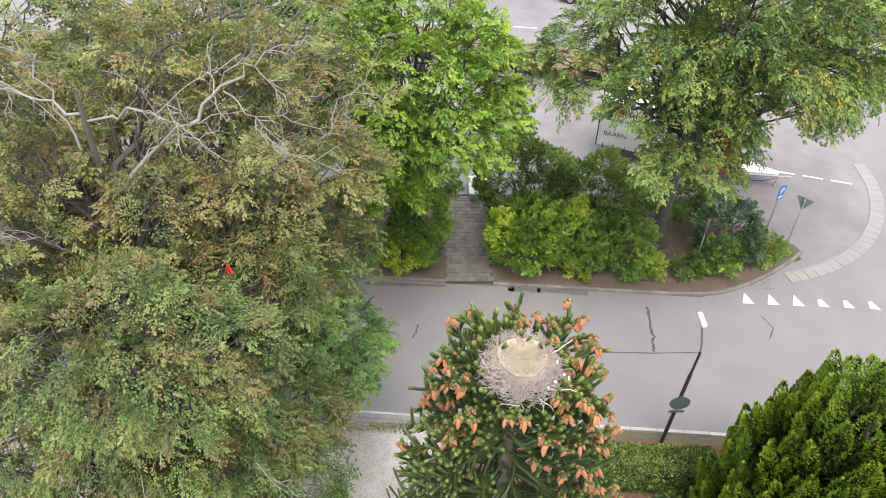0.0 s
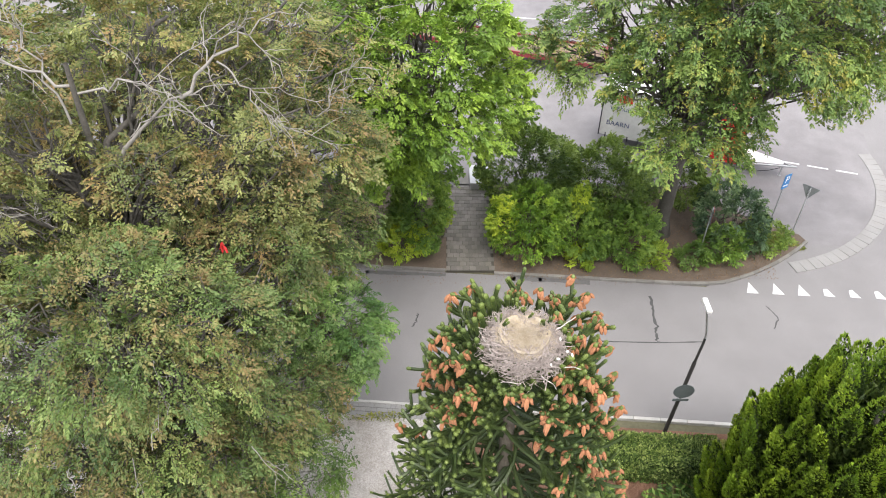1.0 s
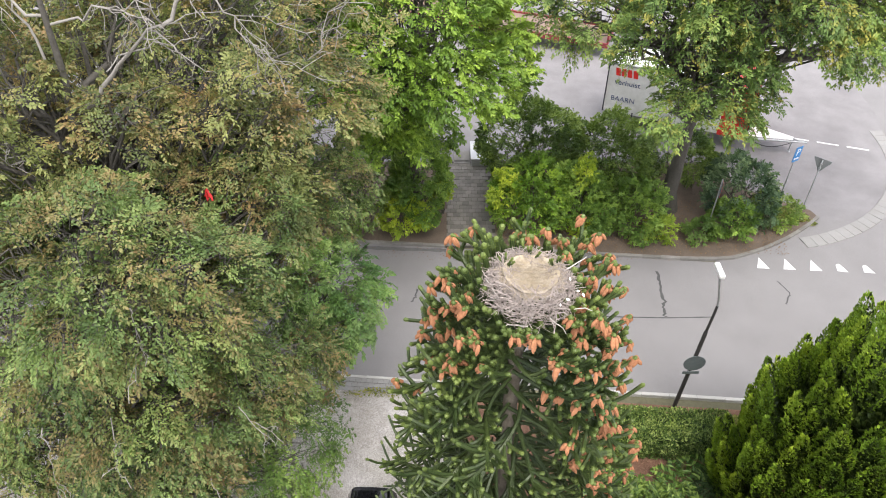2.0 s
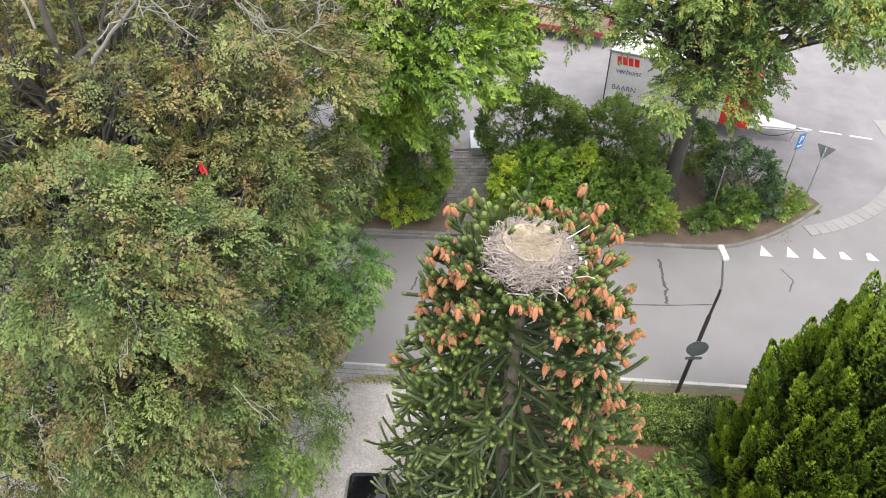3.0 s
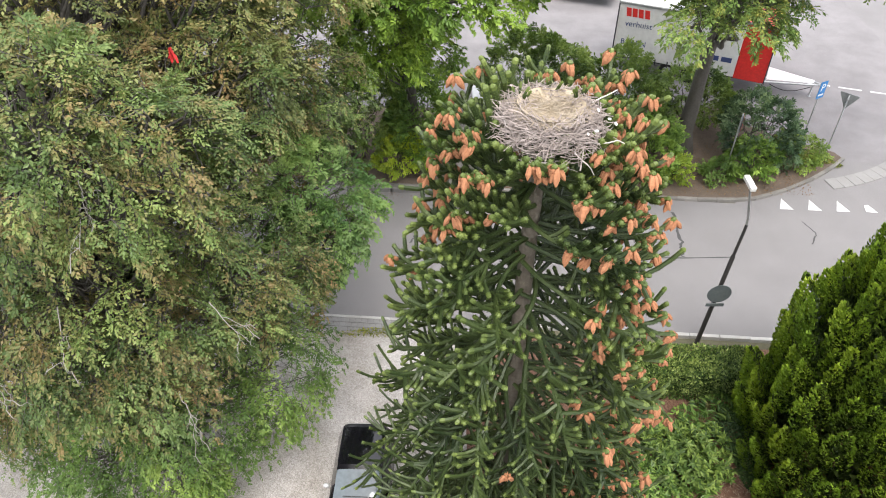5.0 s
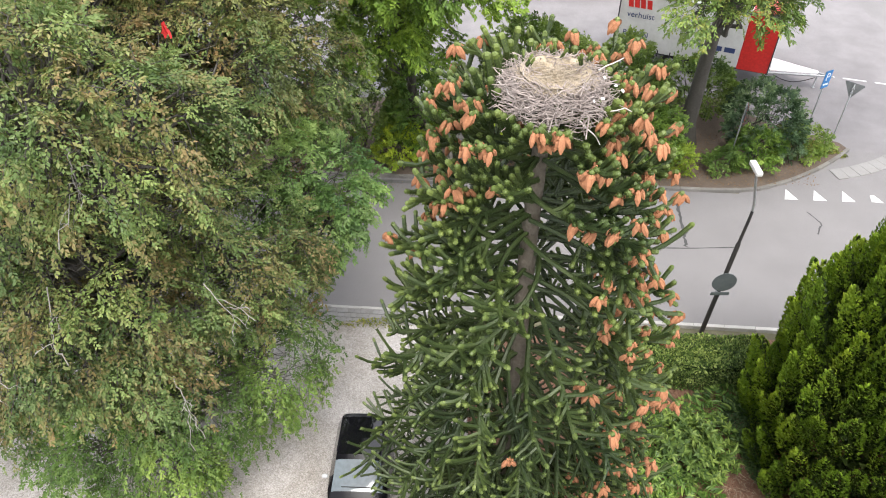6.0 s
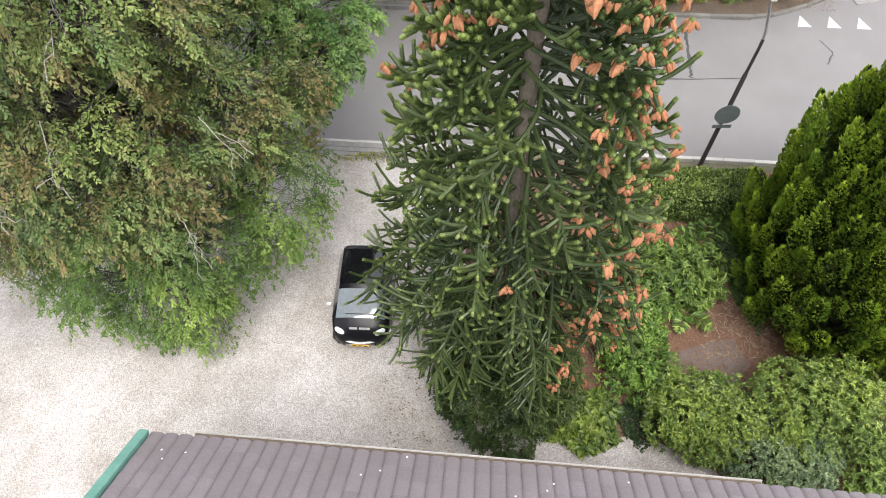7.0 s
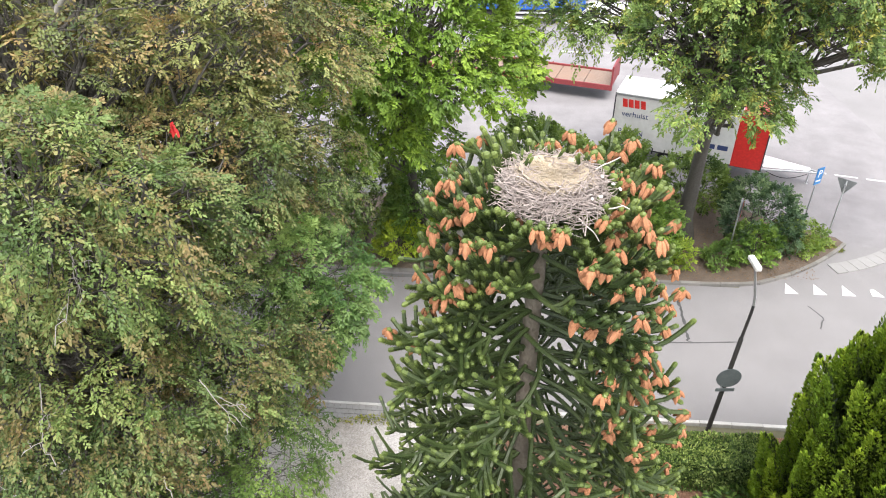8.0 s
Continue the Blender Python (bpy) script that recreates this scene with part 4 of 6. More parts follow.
def monkey_puzzle():
    r = np.random.default_rng(81)
    root = thing("monkey_puzzle_tree", "tall monkey puzzle tree hung with orange-brown pollen cones", "tree", tuple(ARA))
    w = Soup()
    n = 34
    z = np.linspace(-0.1, 12.7, n)
    p = np.stack([0.05 * np.sin(z * 0.5), 0.04 * np.cos(z * 0.6), z], 1)
    rad = np.linspace(0.24, 0.11, n)
    rad[1::2] *= 1.07
    tube(w, p, rad, 12)
    link("trunk", w.mesh("trunk", M_ARBARK, True), root, "ringed grey-brown trunk")
    tips = []
    zz = 2.7
    level = 0
    while zz < 12.6:
        s = Soup()
        k = 11 if zz < 7.5 or zz > 10 else 9
        for i in range(k):
            a = 2 * math.pi * (i + 0.5 * (level % 2)) / k + r.uniform(-0.2, 0.2)
            # the trunk stays bare on the side towards the house
            if 9.2 < zz < 12.0 and abs((math.degrees(a) + 95 + 180) % 360 - 180) < 13:
                continue
            R = reach(zz) * (r.uniform(0.86, 1.08) if zz < 10 else r.uniform(0.85, 1.0))
            d = np.array([math.cos(a), math.sin(a), 0])
            side = np.array([-d[1], d[0], 0])
            # lower boughs hang, upper ones rise
            droop = float(np.interp(zz, [1.3, 3, 5, 9, 12.5], [0.5, 0.95, 1.0, 0.5, -0.25]))
            droop = min(droop, (zz - 1.3) / R)
            t = np.linspace(0, 1, 9)[:, None]
            path = d * (0.1 + (R - 0.1) * t) + np.array([0, 0, 1.0]) * (zz - droop * R * t ** 1.6 + float(np.interp(zz, [3, 7, 9, 10], [0.0, 0.1, 0.2, 0.32])) * t ** 5)
            path = path + side * (0.17 * R * np.sin(t * 3.4 + r.uniform(0, 6)) * r.uniform(-1, 1))
            path[:, 2] = np.maximum(path[:, 2], 0.1)
            top = {} if zz < 9.0 else dict(step=0.05, around=6, spike=0.024, fresh=0.13, wide=0.015)
            spiny(s, path, 0.042, 0.04 if zz > 9 else 0.032, r=r, **top)
            tips.append((path[-1], unit(path[-1] - path[-2])))
            low = float(np.interp(zz, [3.0, 8.5], [1.0, 0.0]))
            m = int(8 + (4.6 + 3.6 * low) * R)
            for j in range(m):
                f = 0.42 + 0.56 * (j + r.uniform(0, 0.6)) / m
                base = np.array([np.interp(f, t[:, 0], path[:, c]) for c in range(3)])
                sgn = r.choice((-1, 1))
                L = r.uniform(0.2, 0.66) * (0.75 + 0.25 * R / 3) * (1 + 0.7 * low) * (0.62 if zz > 11 else 1.0)
                dd = unit(d * r.uniform(0.3, 0.9) * (1 - 0.35 * low) + side * sgn * r.uniform(0.1, 1.1) * (1 - 0.4 * low) + np.array([0, 0, r.uniform(-2.6, -0.4) if zz < 4.6 else r.uniform(-1.5, 0.25) if zz < 6.5 else r.uniform(-0.8, 0.5) if zz < 11.0 else r.uniform(0.0, 0.9)]))
                u = np.linspace(0, 1, 6)[:, None]
                q = base + dd * L * u + np.array([0, 0, 1.0]) * ((0.34 if zz > 5.5 else 0.16) * L * u ** 2.5 * (1 if zz > 4 else -0.4))
                q[:, 2] = np.maximum(q[:, 2], 0.06)
                spiny(s, q, (0.037 if zz > 9 else 0.031) - 0.012 * low, (0.039 if zz > 9 else 0.031) - 0.012 * low, r=r, tip=r.uniform() > 0.85 * low, **(top or dict(step=0.1 + 0.04 * low, around=4, fresh=0.08)))
                tips.append((q[-1], unit(q[-1] - q[-2])))
        link("bough", s.mesh("bough", [L_ARA, L_ARATIP]), root)
        zz += float(np.interp(zz, [0, 6, 12.5], [0.5, 0.46, 0.32]))
        level += 1
    # upright shoots round the nest
    s = Soup()
    for i in range(38):
        a = 2 * math.pi * i / 38 + r.uniform(-0.1, 0.1)
        rad0 = r.uniform(0.74, 1.1)
        base = np.array([math.cos(a) * rad0 * 0.8, math.sin(a) * rad0 * 0.8, 12.3])
        top = np.array([math.cos(a) * rad0, math.sin(a) * rad0, r.uniform(12.85, 13.18) - 0.5 * max(0.0, -math.sin(a))])
        q = bend(base, top, 0, 0.2, 6, r)
        spiny(s, q, 0.046, 0.05, spike=0.026, r=r, step=0.04, around=7, fresh=0.3, wide=0.015)
        tips.append((q[-1], np.array([0, 0, 1.0])))
    link("crown_ring", s.mesh("crown_ring", [L_ARA, L_ARATIP]), root, "pale green upright shoots round the nest")
    # pollen cones in hanging clusters, most on the sunny flank and near the top
    meshes = [cone_mesh(k) for k in range(3)]
    cand = []
    for q, d in tips:
        a = math.degrees(math.atan2(q[1], q[0]))
        rad0 = math.hypot(q[0], q[1])
        if rad0 < 0.66 * reach(min(q[2], 13)) or q[2] < 2.5:
            continue
        wgt = 1.7 if q[2] > 11.3 else (0.7 if q[2] > 9 else 0.62)
        wgt *= 2.0 if -70 < a < 50 else (1.3 if q[2] > 10.9 else 0.6 if q[2] > 9.2 else 0.2)
        wgt *= 1.7 if 5.5 < q[2] < 10 and -85 < a < 0 else 1.0
        if q[2] < 6:
            wgt *= 1.3 if -80 < a < 25 else 0.05
        cand.append((r.uniform() / wgt, q, d))
    cand.sort(key=lambda c: c[0])
    chosen, total = [], 0
    rest = Soup()
    shape = meshes[0]
    cv = np.array([v.co for v in shape.vertices])
    cf = [list(f.vertices) for f in shape.polygons]
    for _, q, d in cand:
        if len(chosen) >= 300:
            break
        if any(np.linalg.norm(q - c) < 0.22 for c in chosen):
            continue
        chosen.append(q)
        k = int(r.integers(5, 8))
        single = q[1] < 0.9 and total < 296
        for i in range(k):
            a = 2 * math.pi * i / k + r.uniform(-0.3, 0.3)
            o = Vector((math.cos(a) * 0.05, math.sin(a) * 0.05, 0.0))
            m = Matrix.Translation(Vector(q) + o) @ pose(0, 0, 0, math.degrees(math.sin(a)) * 0.55, -math.degrees(math.cos(a)) * 0.55, r.uniform(0, 360)) @ Matrix.Scale(r.uniform(0.95, 1.3), 4)
            if single:
                ob = link("pollen_cone", meshes[int(r.integers(3))], root)
                ob.matrix_basis = m
                total += 1
            else:
                rest.put((np.c_[cv, np.ones(len(cv))] @ np.array(m).T)[:, :3], cf)
    tagged(link("cone_rest", rest.mesh("cone_rest", M_CONE), root), kind="stuff")
    return root


monkey_puzzle()

# stork nest on the tree top
M_STICK = surface("bleached sticks", (0.24, 0.2, 0.18), (0.56, 0.49, 0.46), fine=25, coarse=5, rough=0.9, bump=0.4, stain=(0.16, 0.13, 0.11))
M_STRAW = surface("dry straw lining", (0.35, 0.295, 0.225), (0.56, 0.485, 0.39), fine=30, coarse=6, rough=0.95, bump=0.6, stain=(0.34, 0.27, 0.15))
M_DROPSTICK = surface("sun-bleached stick", (0.5, 0.46, 0.42), (0.66, 0.62, 0.58), fine=25, coarse=5, rough=0.9, bump=0.3)
M_DROP = plain("chalky white droppings", (0.8, 0.79, 0.76), 0.9)


def nest():
    r = np.random.default_rng(91)
    c = np.array([ARA[0] + 0.05, ARA[1] - 0.16, 12.68])
    root = thing("stork_nest", "large round stick nest lined with dry straw on the tree top", "nest", tuple(c))
    s = Soup()
    for i in range(1250):
        a = r.uniform(0, 2 * math.pi)
        rad = 0.34 + 0.4 * r.uniform() ** 0.75
        h = 0.5 * np.interp(rad, [0.36, 0.54, 0.74], [0.6, 0.8, 0.3]) - abs(r.normal()) * 0.15
        L = r.uniform(0.2, 0.55)
        yaw = a + math.pi / 2 + r.normal() * 0.75
        d = np.array([math.cos(yaw), math.sin(yaw), r.normal() * 0.25])
        m = np.array([math.cos(a) * rad, math.sin(a) * rad, h])
        p = bend(m - d * L / 2, m + d * L / 2, r.uniform(-0.05, 0.03), 0.35, 4, r)
        tube(s, p, np.linspace(1, 0.5, 4) * r.uniform(0.004, 0.0105), 4)
    for i in range(90):
        a = r.uniform(0, 2 * math.pi)
        m = np.array([math.cos(a) * 0.64, math.sin(a) * 0.64, r.uniform(-0.1, 0.22)])
        yaw = a + r.uniform(-1.3, 1.3)
        d = np.array([math.cos(yaw), math.sin(yaw), r.uniform(-0.8, 0.15)])
        tube(s, bend(m - d * 0.25, m + d * r.uniform(0.12, 0.32), 0, 0.4, 5, r), np.linspace(0.011, 0.005, 5), 5)
    link("stick_rim", s.mesh("stick_rim", M_STICK), root)
    # a few long bleached sticks that stick out of the front
    for x0, y0, x1, y1, z0, z1 in ((0.35, -0.55, 0.95, -0.62, 0.1, 0.12), (0.25, -0.7, 0.55, -0.75, 0.05, -0.28), (-0.1, -0.8, -0.55, -0.72, -0.05, -0.15), (0.5, 0.1, 0.98, 0.42, 0.32, 0.36), (-0.75, 0.05, -0.55, -0.4, 0.2, 0.16)):
        q = Soup()
        tube(q, bend((x0, y0, z0), (x1, y1, z1), 0.02, 0.2, 6, r), np.linspace(0.013, 0.007, 6), 6)
        link("long_stick", q.mesh("long_stick", M_DROPSTICK, True), root, "long bleached pale stick")
    # shallow bowl under the straw
    b = Soup()
    rings, seg = 9, 40
    v = []
    for i in range(rings):
        f = i / (rings - 1)
        for k in range(seg):
            a = 2 * math.pi * k / seg
            rr = 0.47 * f * (1 + 0.05 * math.sin(3 * a))
            v.append((rr * math.cos(a), rr * math.sin(a), 0.2 + 0.18 * f * f + 0.012 * math.sin(9 * a + i * 2)))
    f = [(i * seg + k, i * seg + (k + 1) % seg, (i + 1) * seg + (k + 1) % seg, (i + 1) * seg + k) for i in range(rings - 1) for k in range(seg)]
    b.put(v, f)
    link("bowl", b.mesh("bowl", M_STRAW, True), root, "packed straw bowl")
    t = Soup()
    n = 3600
    a = r.uniform(0, 2 * np.pi, n)
    rad = np.sqrt(r.uniform(0, 1, n)) * 0.52
    p = np.stack([rad * np.cos(a), rad * np.sin(a), 0.22 + 0.18 * (rad / 0.62) ** 2 + r.uniform(0, 0.03, n)], 1)
    yaw = r.uniform(0, 2 * np.pi, n)
    leaves(t, p, np.stack([np.cos(yaw), np.sin(yaw), r.normal(size=n) * 0.15], 1), np.tile([0, 0, 1.0], (n, 1)) + r.normal(size=(n, 3)) * 0.2, r.uniform(0.06, 0.2, n), np.full(n, 0.007), 0.3)
    link("straw", t.mesh("straw", M_STRAW), root, "loose dry straw")
    for x, y in ((0.02, 0.5), (-0.42, 0.22), (0.4, 0.28)):
        g = Soup()
        for k in range(4):
            q = bend((x, y, 0.15), (x + r.normal() * 0.08, y + r.normal() * 0.08, r.uniform(0.42, 0.6)), 0, 0.2, 5, r)
            spiny(g, q, 0.026, 0.02, r=r)
        link("green_tuft", g.mesh("green_tuft", [L_ARA, L_ARATIP]), root, "live shoots growing through the sticks")
    
    for k in range(5):
        a = -0.9 + r.normal() * 0.5
        bm = bmesh.new()
        bmesh.ops.create_icosphere(bm, subdivisions=1, radius=0.035)
        bmesh.ops.scale(bm, vec=(r.uniform(0.4, 1), r.uniform(0.8, 2), 0.3), verts=bm.verts)
        bmesh.ops.translate(bm, vec=(math.cos(a) * r.uniform(0.55, 0.95), math.sin(a) * r.uniform(0.55, 0.95), 0.32 + r.uniform(-0.12, 0.12)), verts=bm.verts)
        part("white_scrap", bm, M_DROP, root, "chalky white scrap")


nest()


# ---------------------------------------------------------------- golden cypress
def cypress():
    r = np.random.default_rng(101)
    base = np.array([11.0, 10.65, 0.0])
    root = thing("cypress_tree", "dense golden-green cypress with flame-shaped sprays in the garden", "tree", tuple(base))
    w = Soup()
    tube(w, bend((0, 0, -0.1), (0, 0, 8.2), 0, 0.05, 8, r), np.linspace(0.25, 0.05, 8), 9)
    link("trunk", w.mesh("trunk", M_BARK, True), root)
    H, wide = 8.4, 2.48
    s = Soup()
    prof_z = [0, 0.1, 0.35, 0.55, 0.7, 0.85, 0.95, 1.0]
    prof_r = [0.98, 1.05, 1.0, 0.92, 0.77, 0.52, 0.28, 0.06]
    z, level = 0.15, 0
    while z < H - 0.4:
        R = wide * float(np.interp(z / H, prof_z, prof_r))
        n = max(6, int(2 * math.pi * R / 0.5))
        for i in range(n):
            a = 2 * math.pi * (i + 0.5 * (level % 2)) / n + r.uniform(-0.16, 0.16)
            d = np.array([math.cos(a), math.sin(a), 0])
            c = d * np.array([1, 1.2, 1]) * R * r.uniform(0.78, 1.03) + np.array([0, 0, z + r.uniform(-0.25, 0.25)])
            axis = unit(d * float(np.interp(z, [0, 2, H], [0.55, 0.3, 0.12])) + np.array([0, 0, 1.0]) + r.normal(size=3) * 0.07)
            L = r.uniform(0.95, 1.75)
            side = unit(np.cross(axis, d))
            out = np.cross(side, axis)
            if out @ d < 0:
                out = -out
            k = int(235 * L)
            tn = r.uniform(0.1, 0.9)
            t = r.uniform(0, 1, k) ** 0.9
            # a flame: round at the foot, drawn out to a point, cut into small fans
            half = L * 0.205 * np.interp(t, [0, 0.12, 0.35, 0.7, 0.9, 1.0], [0.55, 0.85, 1.0, 0.62, 0.3, 0.06])
            th = r.uniform(0, 2 * np.pi, k)
            fan = 1 + 0.22 * np.sin(15 * t + 2 * th + i) * np.sin(3 * th + 7 * t + level)
            p = c + axis * (t * L)[:, None] + side * (np.cos(th) * fan * half)[:, None] + out * (np.sin(th) * fan * half * 0.7)[:, None]
            al = axis * 1.2 + side * (np.cos(th) * 0.8)[:, None] + out * (np.sin(th) * 0.7 + 0.2)[:, None] + r.normal(size=(k, 3)) * 0.25
            nn = out * (0.3 + np.sin(th))[:, None] + side * np.cos(th)[:, None] + axis * 0.5 + r.normal(size=(k, 3)) * 0.2
            # foot and back scales painted dark as gap shade; tone lightens towards tips
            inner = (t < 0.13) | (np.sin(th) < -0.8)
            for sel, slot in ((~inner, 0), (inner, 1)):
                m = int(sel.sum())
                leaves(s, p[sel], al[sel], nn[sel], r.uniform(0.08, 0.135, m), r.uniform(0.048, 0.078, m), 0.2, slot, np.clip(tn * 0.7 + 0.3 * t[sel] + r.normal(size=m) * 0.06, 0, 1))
        z += 0.5
        level += 1
    # inner leaves share that dark colour, a painted shade behind the sprays
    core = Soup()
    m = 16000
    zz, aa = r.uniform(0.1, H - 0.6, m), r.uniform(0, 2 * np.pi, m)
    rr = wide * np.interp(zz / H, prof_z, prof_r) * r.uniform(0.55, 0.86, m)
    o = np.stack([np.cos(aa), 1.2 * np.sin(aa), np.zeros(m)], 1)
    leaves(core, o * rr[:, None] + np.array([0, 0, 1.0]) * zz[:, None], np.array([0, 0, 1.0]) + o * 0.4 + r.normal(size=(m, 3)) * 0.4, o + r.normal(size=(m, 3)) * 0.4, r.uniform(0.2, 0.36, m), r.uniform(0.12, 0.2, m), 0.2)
    link("inner_mass", core.mesh("inner_mass", L_CYPIN), root, "dense inner leaves painted dark as shade between the sprays")
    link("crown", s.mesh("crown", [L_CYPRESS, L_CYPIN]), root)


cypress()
# ---------------------------------------------------------------- garden plants
L_DARKIVY = foliage("dark clinging ivy", (0.018, 0.036, 0.011), (0.036, 0.062, 0.018), (0.065, 0.1, 0.032), glow=0.05)


def rooted(name, label, category, centre, seed, group=""):
    return thing(name, label, category, centre, group), np.random.default_rng(seed)


def hedge():
    root, r = rooted("hedge", "clipped green hedge with a flat top beside the kerb", "hedge", (7.75, 14.05, 0), 111)
    root.matrix_basis = pose(7.75, 14.05, 0, 0, 0, -3)
    hx, hy, h = 2.05, 0.68, 1.0
    s = Soup()
    n = 13000
    f = r.uniform(size=n)
    p = np.stack([r.uniform(-hx, hx, n), r.uniform(-hy, hy, n), r.uniform(0.04, h, n)], 1)
    o = np.zeros((n, 3))
    top, fr, bk, lf = f < 0.45, (f >= 0.45) & (f < 0.72), (f >= 0.72) & (f < 0.9), f >= 0.9
    p[top, 2], o[top, 2] = h, 1
    p[fr, 1], o[fr, 1] = -hy, -1
    p[bk, 1], o[bk, 1] = hy, 1
    sg = np.where(r.uniform(size=lf.sum()) < 0.5, -1, 1)
    p[lf, 0], o[lf, 0] = sg * hx, sg
    p += 0.05 * ripple(p, 3, 2.2)[:, None] * o + o * r.normal(size=(n, 1)) * 0.025
    p[:, :2] *= (1 - 0.1 * np.clip((p[:, 2:] - h * 0.85) / (h * 0.15), 0, 1) ** 2)
    d = o * 0.5 + r.normal(size=(n, 3)) * 0.7 + np.array([0, 0, 0.3])
    leaves(s, p, d, o + r.normal(size=(n, 3)) * 0.5, r.uniform(0.07, 0.13, n), r.uniform(0.04, 0.065, n))
    link("foliage", s.mesh("foliage", L_HEDGE), root)
    w = Soup()
    for i in range(24):
        x = -hx + 0.1 + i * 0.18
        tube(w, bend((x, 0, -0.05), (x + r.normal() * 0.1, r.normal() * 0.25, 0.9), 0, 0.3, 5, r), np.linspace(0.02, 0.008, 5), 5)
    link("branchwork", w.mesh("branchwork", M_BARK, True), root)
    # plain box in the ivy green fills the hedge behind its leaves
    part("core", box(-hx + 0.12, hx - 0.12, -hy + 0.12, hy - 0.12, 0.05, h - 0.12, 0.08, 2), L_IVY, root, "solid dark green block filling the hedge")


hedge()


def rosette_bush(name, label, centre, radii, mat, seed, count, leaf, tips, core=True):
    """A bush whose leaves stand in rosettes at the shoot tips."""
    root, r = rooted(name, label, "shrub", (centre[0], centre[1], 0), seed)
    c = np.array([0, 0, centre[2]])
    lob = lobes_on(c, radii, count, 0.62, r, -0.35, 0.5)
    s, w = Soup(), Soup()
    for lc, sz, d in lob:
        v = unit(r.normal(size=(tips, 3)) + d * 0.6)
        q = lc + v * sz * np.array([1, 1, 0.85]) * (1 - 0.3 * r.uniform(size=(tips, 1)) ** 2)
        q = q[q[:, 2] > 0.15]
        n = len(q)
        ax = unit(v[: n] * 0.6 + np.array([0, 0, 0.8]))
        k = 9
        th = np.arange(k) * 2 * np.pi / k + r.uniform(0, 6, (n, 1))
        u = unit(np.cross(ax, np.array([0.3, 0.9, 0.1])))
        x = np.cross(ax, u)
        dirs = np.cos(th)[..., None] * u[:, None] + np.sin(th)[..., None] * x[:, None] + ax[:, None] * r.uniform(-0.1, 0.8, (n, k, 1)) + r.normal(size=(n, k, 3)) * 0.22
        L = leaf * r.uniform(0.55, 1.25, n * k)
        leaves(s, np.repeat(q, k, 0), dirs.reshape(-1, 3), np.repeat(ax, k, 0) + r.normal(size=(n * k, 3)) * 0.15, L, L * 0.36, 0.15)
        tube(w, bend((r.normal() * 0.2, r.normal() * 0.2, -0.05), lc, 0.05, 0.3, 6, r), np.linspace(0.035, 0.012, 6), 5)
    link("branchwork", w.mesh("branchwork", M_BARK, True), root)
    link("foliage", s.mesh("foliage", mat), root)


rosette_bush("rhododendron", "rounded rhododendron bush with pale leaf rosettes", (6.5, 6.8, 0.75), (1.3, 1.1, 0.85), L_RHODO, 112, 26, 0.115, 80)
rosette_bush("rhododendron", "taller rhododendron bush beside the mulch path", (9.0, 6.8, 1.2), (1.5, 1.2, 1.2), L_RHODO, 114, 30, 0.115, 80)
rosette_bush("azalea", "grey-green low bush near the house", (8.0, 5.6, 0.7), (1.5, 0.9, 0.8), L_AZALEA, 115, 20, 0.1, 90)
rosette_bush("garden_shrub", "dark green bush beside the rhododendrons", (10.5, 5.3, 0.8), (1.1, 1.2, 0.9), L_OLIVE, 118, 16, 0.12, 60)
rosette_bush("garden_shrub", "broad-leaved light green plants on the mulch", (6.8, 11.2, 0.3), (1.0, 1.05, 0.5), L_OLIVE, 119, 18, 0.2, 22)
rosette_bush("garden_shrub", "dark green bush beside the gravel edge", (5.05, 8.5, 0.55), (0.8, 1.3, 0.65), L_SHRUB, 116, 14, 0.14, 44)
rosette_bush("garden_shrub", "green bush under the monkey puzzle tree", (4.9, 9.9, 0.6), (0.9, 1.1, 0.8), L_FERN, 117, 14, 0.17, 40)


def ferns():
    r = np.random.default_rng(121)
    spots = [(5.9 + 0.85 * (i % 3) + r.uniform(-0.25, 0.25), 10.2 + 0.75 * (i // 3) + r.uniform(-0.25, 0.25)) for i in range(12) if i % 2]
    spots += [(8.9, 12.9), (5.0, 12.2)]
    made = []
    for k, (x, y) in enumerate(spots):
        if k >= 4:
            copy_thing(made[k % 4], pose(x, y, 0, 0, 0, r.uniform(0, 360)))
            continue
        root = thing("fern", "light green fern with arching fronds on mulch", "fern", (x, y, 0), "ferns in the garden bed")
        made.append(root)
        for j in range(7):
            s = Soup()
            a = 2 * math.pi * j / 7 + r.uniform(-0.35, 0.35)
            L = r.uniform(0.65, 1.05)
            d = np.array([math.cos(a), math.sin(a), 0])
            t = np.linspace(0, 1, 9)[:, None]
            p = d * L * t + np.array([0, 0, 1.0]) * (0.9 * L * t * (1.3 - t))
            tube(s, p, np.linspace(0.009, 0.003, 9), 4)
            m = 11
            u = np.linspace(0.14, 0.98, m)
            q = np.stack([np.interp(u, t[:, 0], p[:, c]) for c in range(3)], 1)
            tan = unit(np.gradient(q, axis=0))
            side = np.cross(tan, [0, 0, 1.0])
            ln = 0.3 * np.sin(np.pi * np.clip(0.15 + u * 0.8, 0, 1)) + 0.04
            for sg in (-1, 1):
                leaves(s, q, side * sg + tan * 0.4 + r.normal(size=(m, 3)) * 0.1, np.tile([0, 0, 1.0], (m, 1)) + d * 0.3 + side * sg * 0.4 + r.normal(size=(m, 3)) * 0.3, ln, np.full(m, 0.095))
            link("frond", s.mesh("frond", L_FERN), root)


ferns()


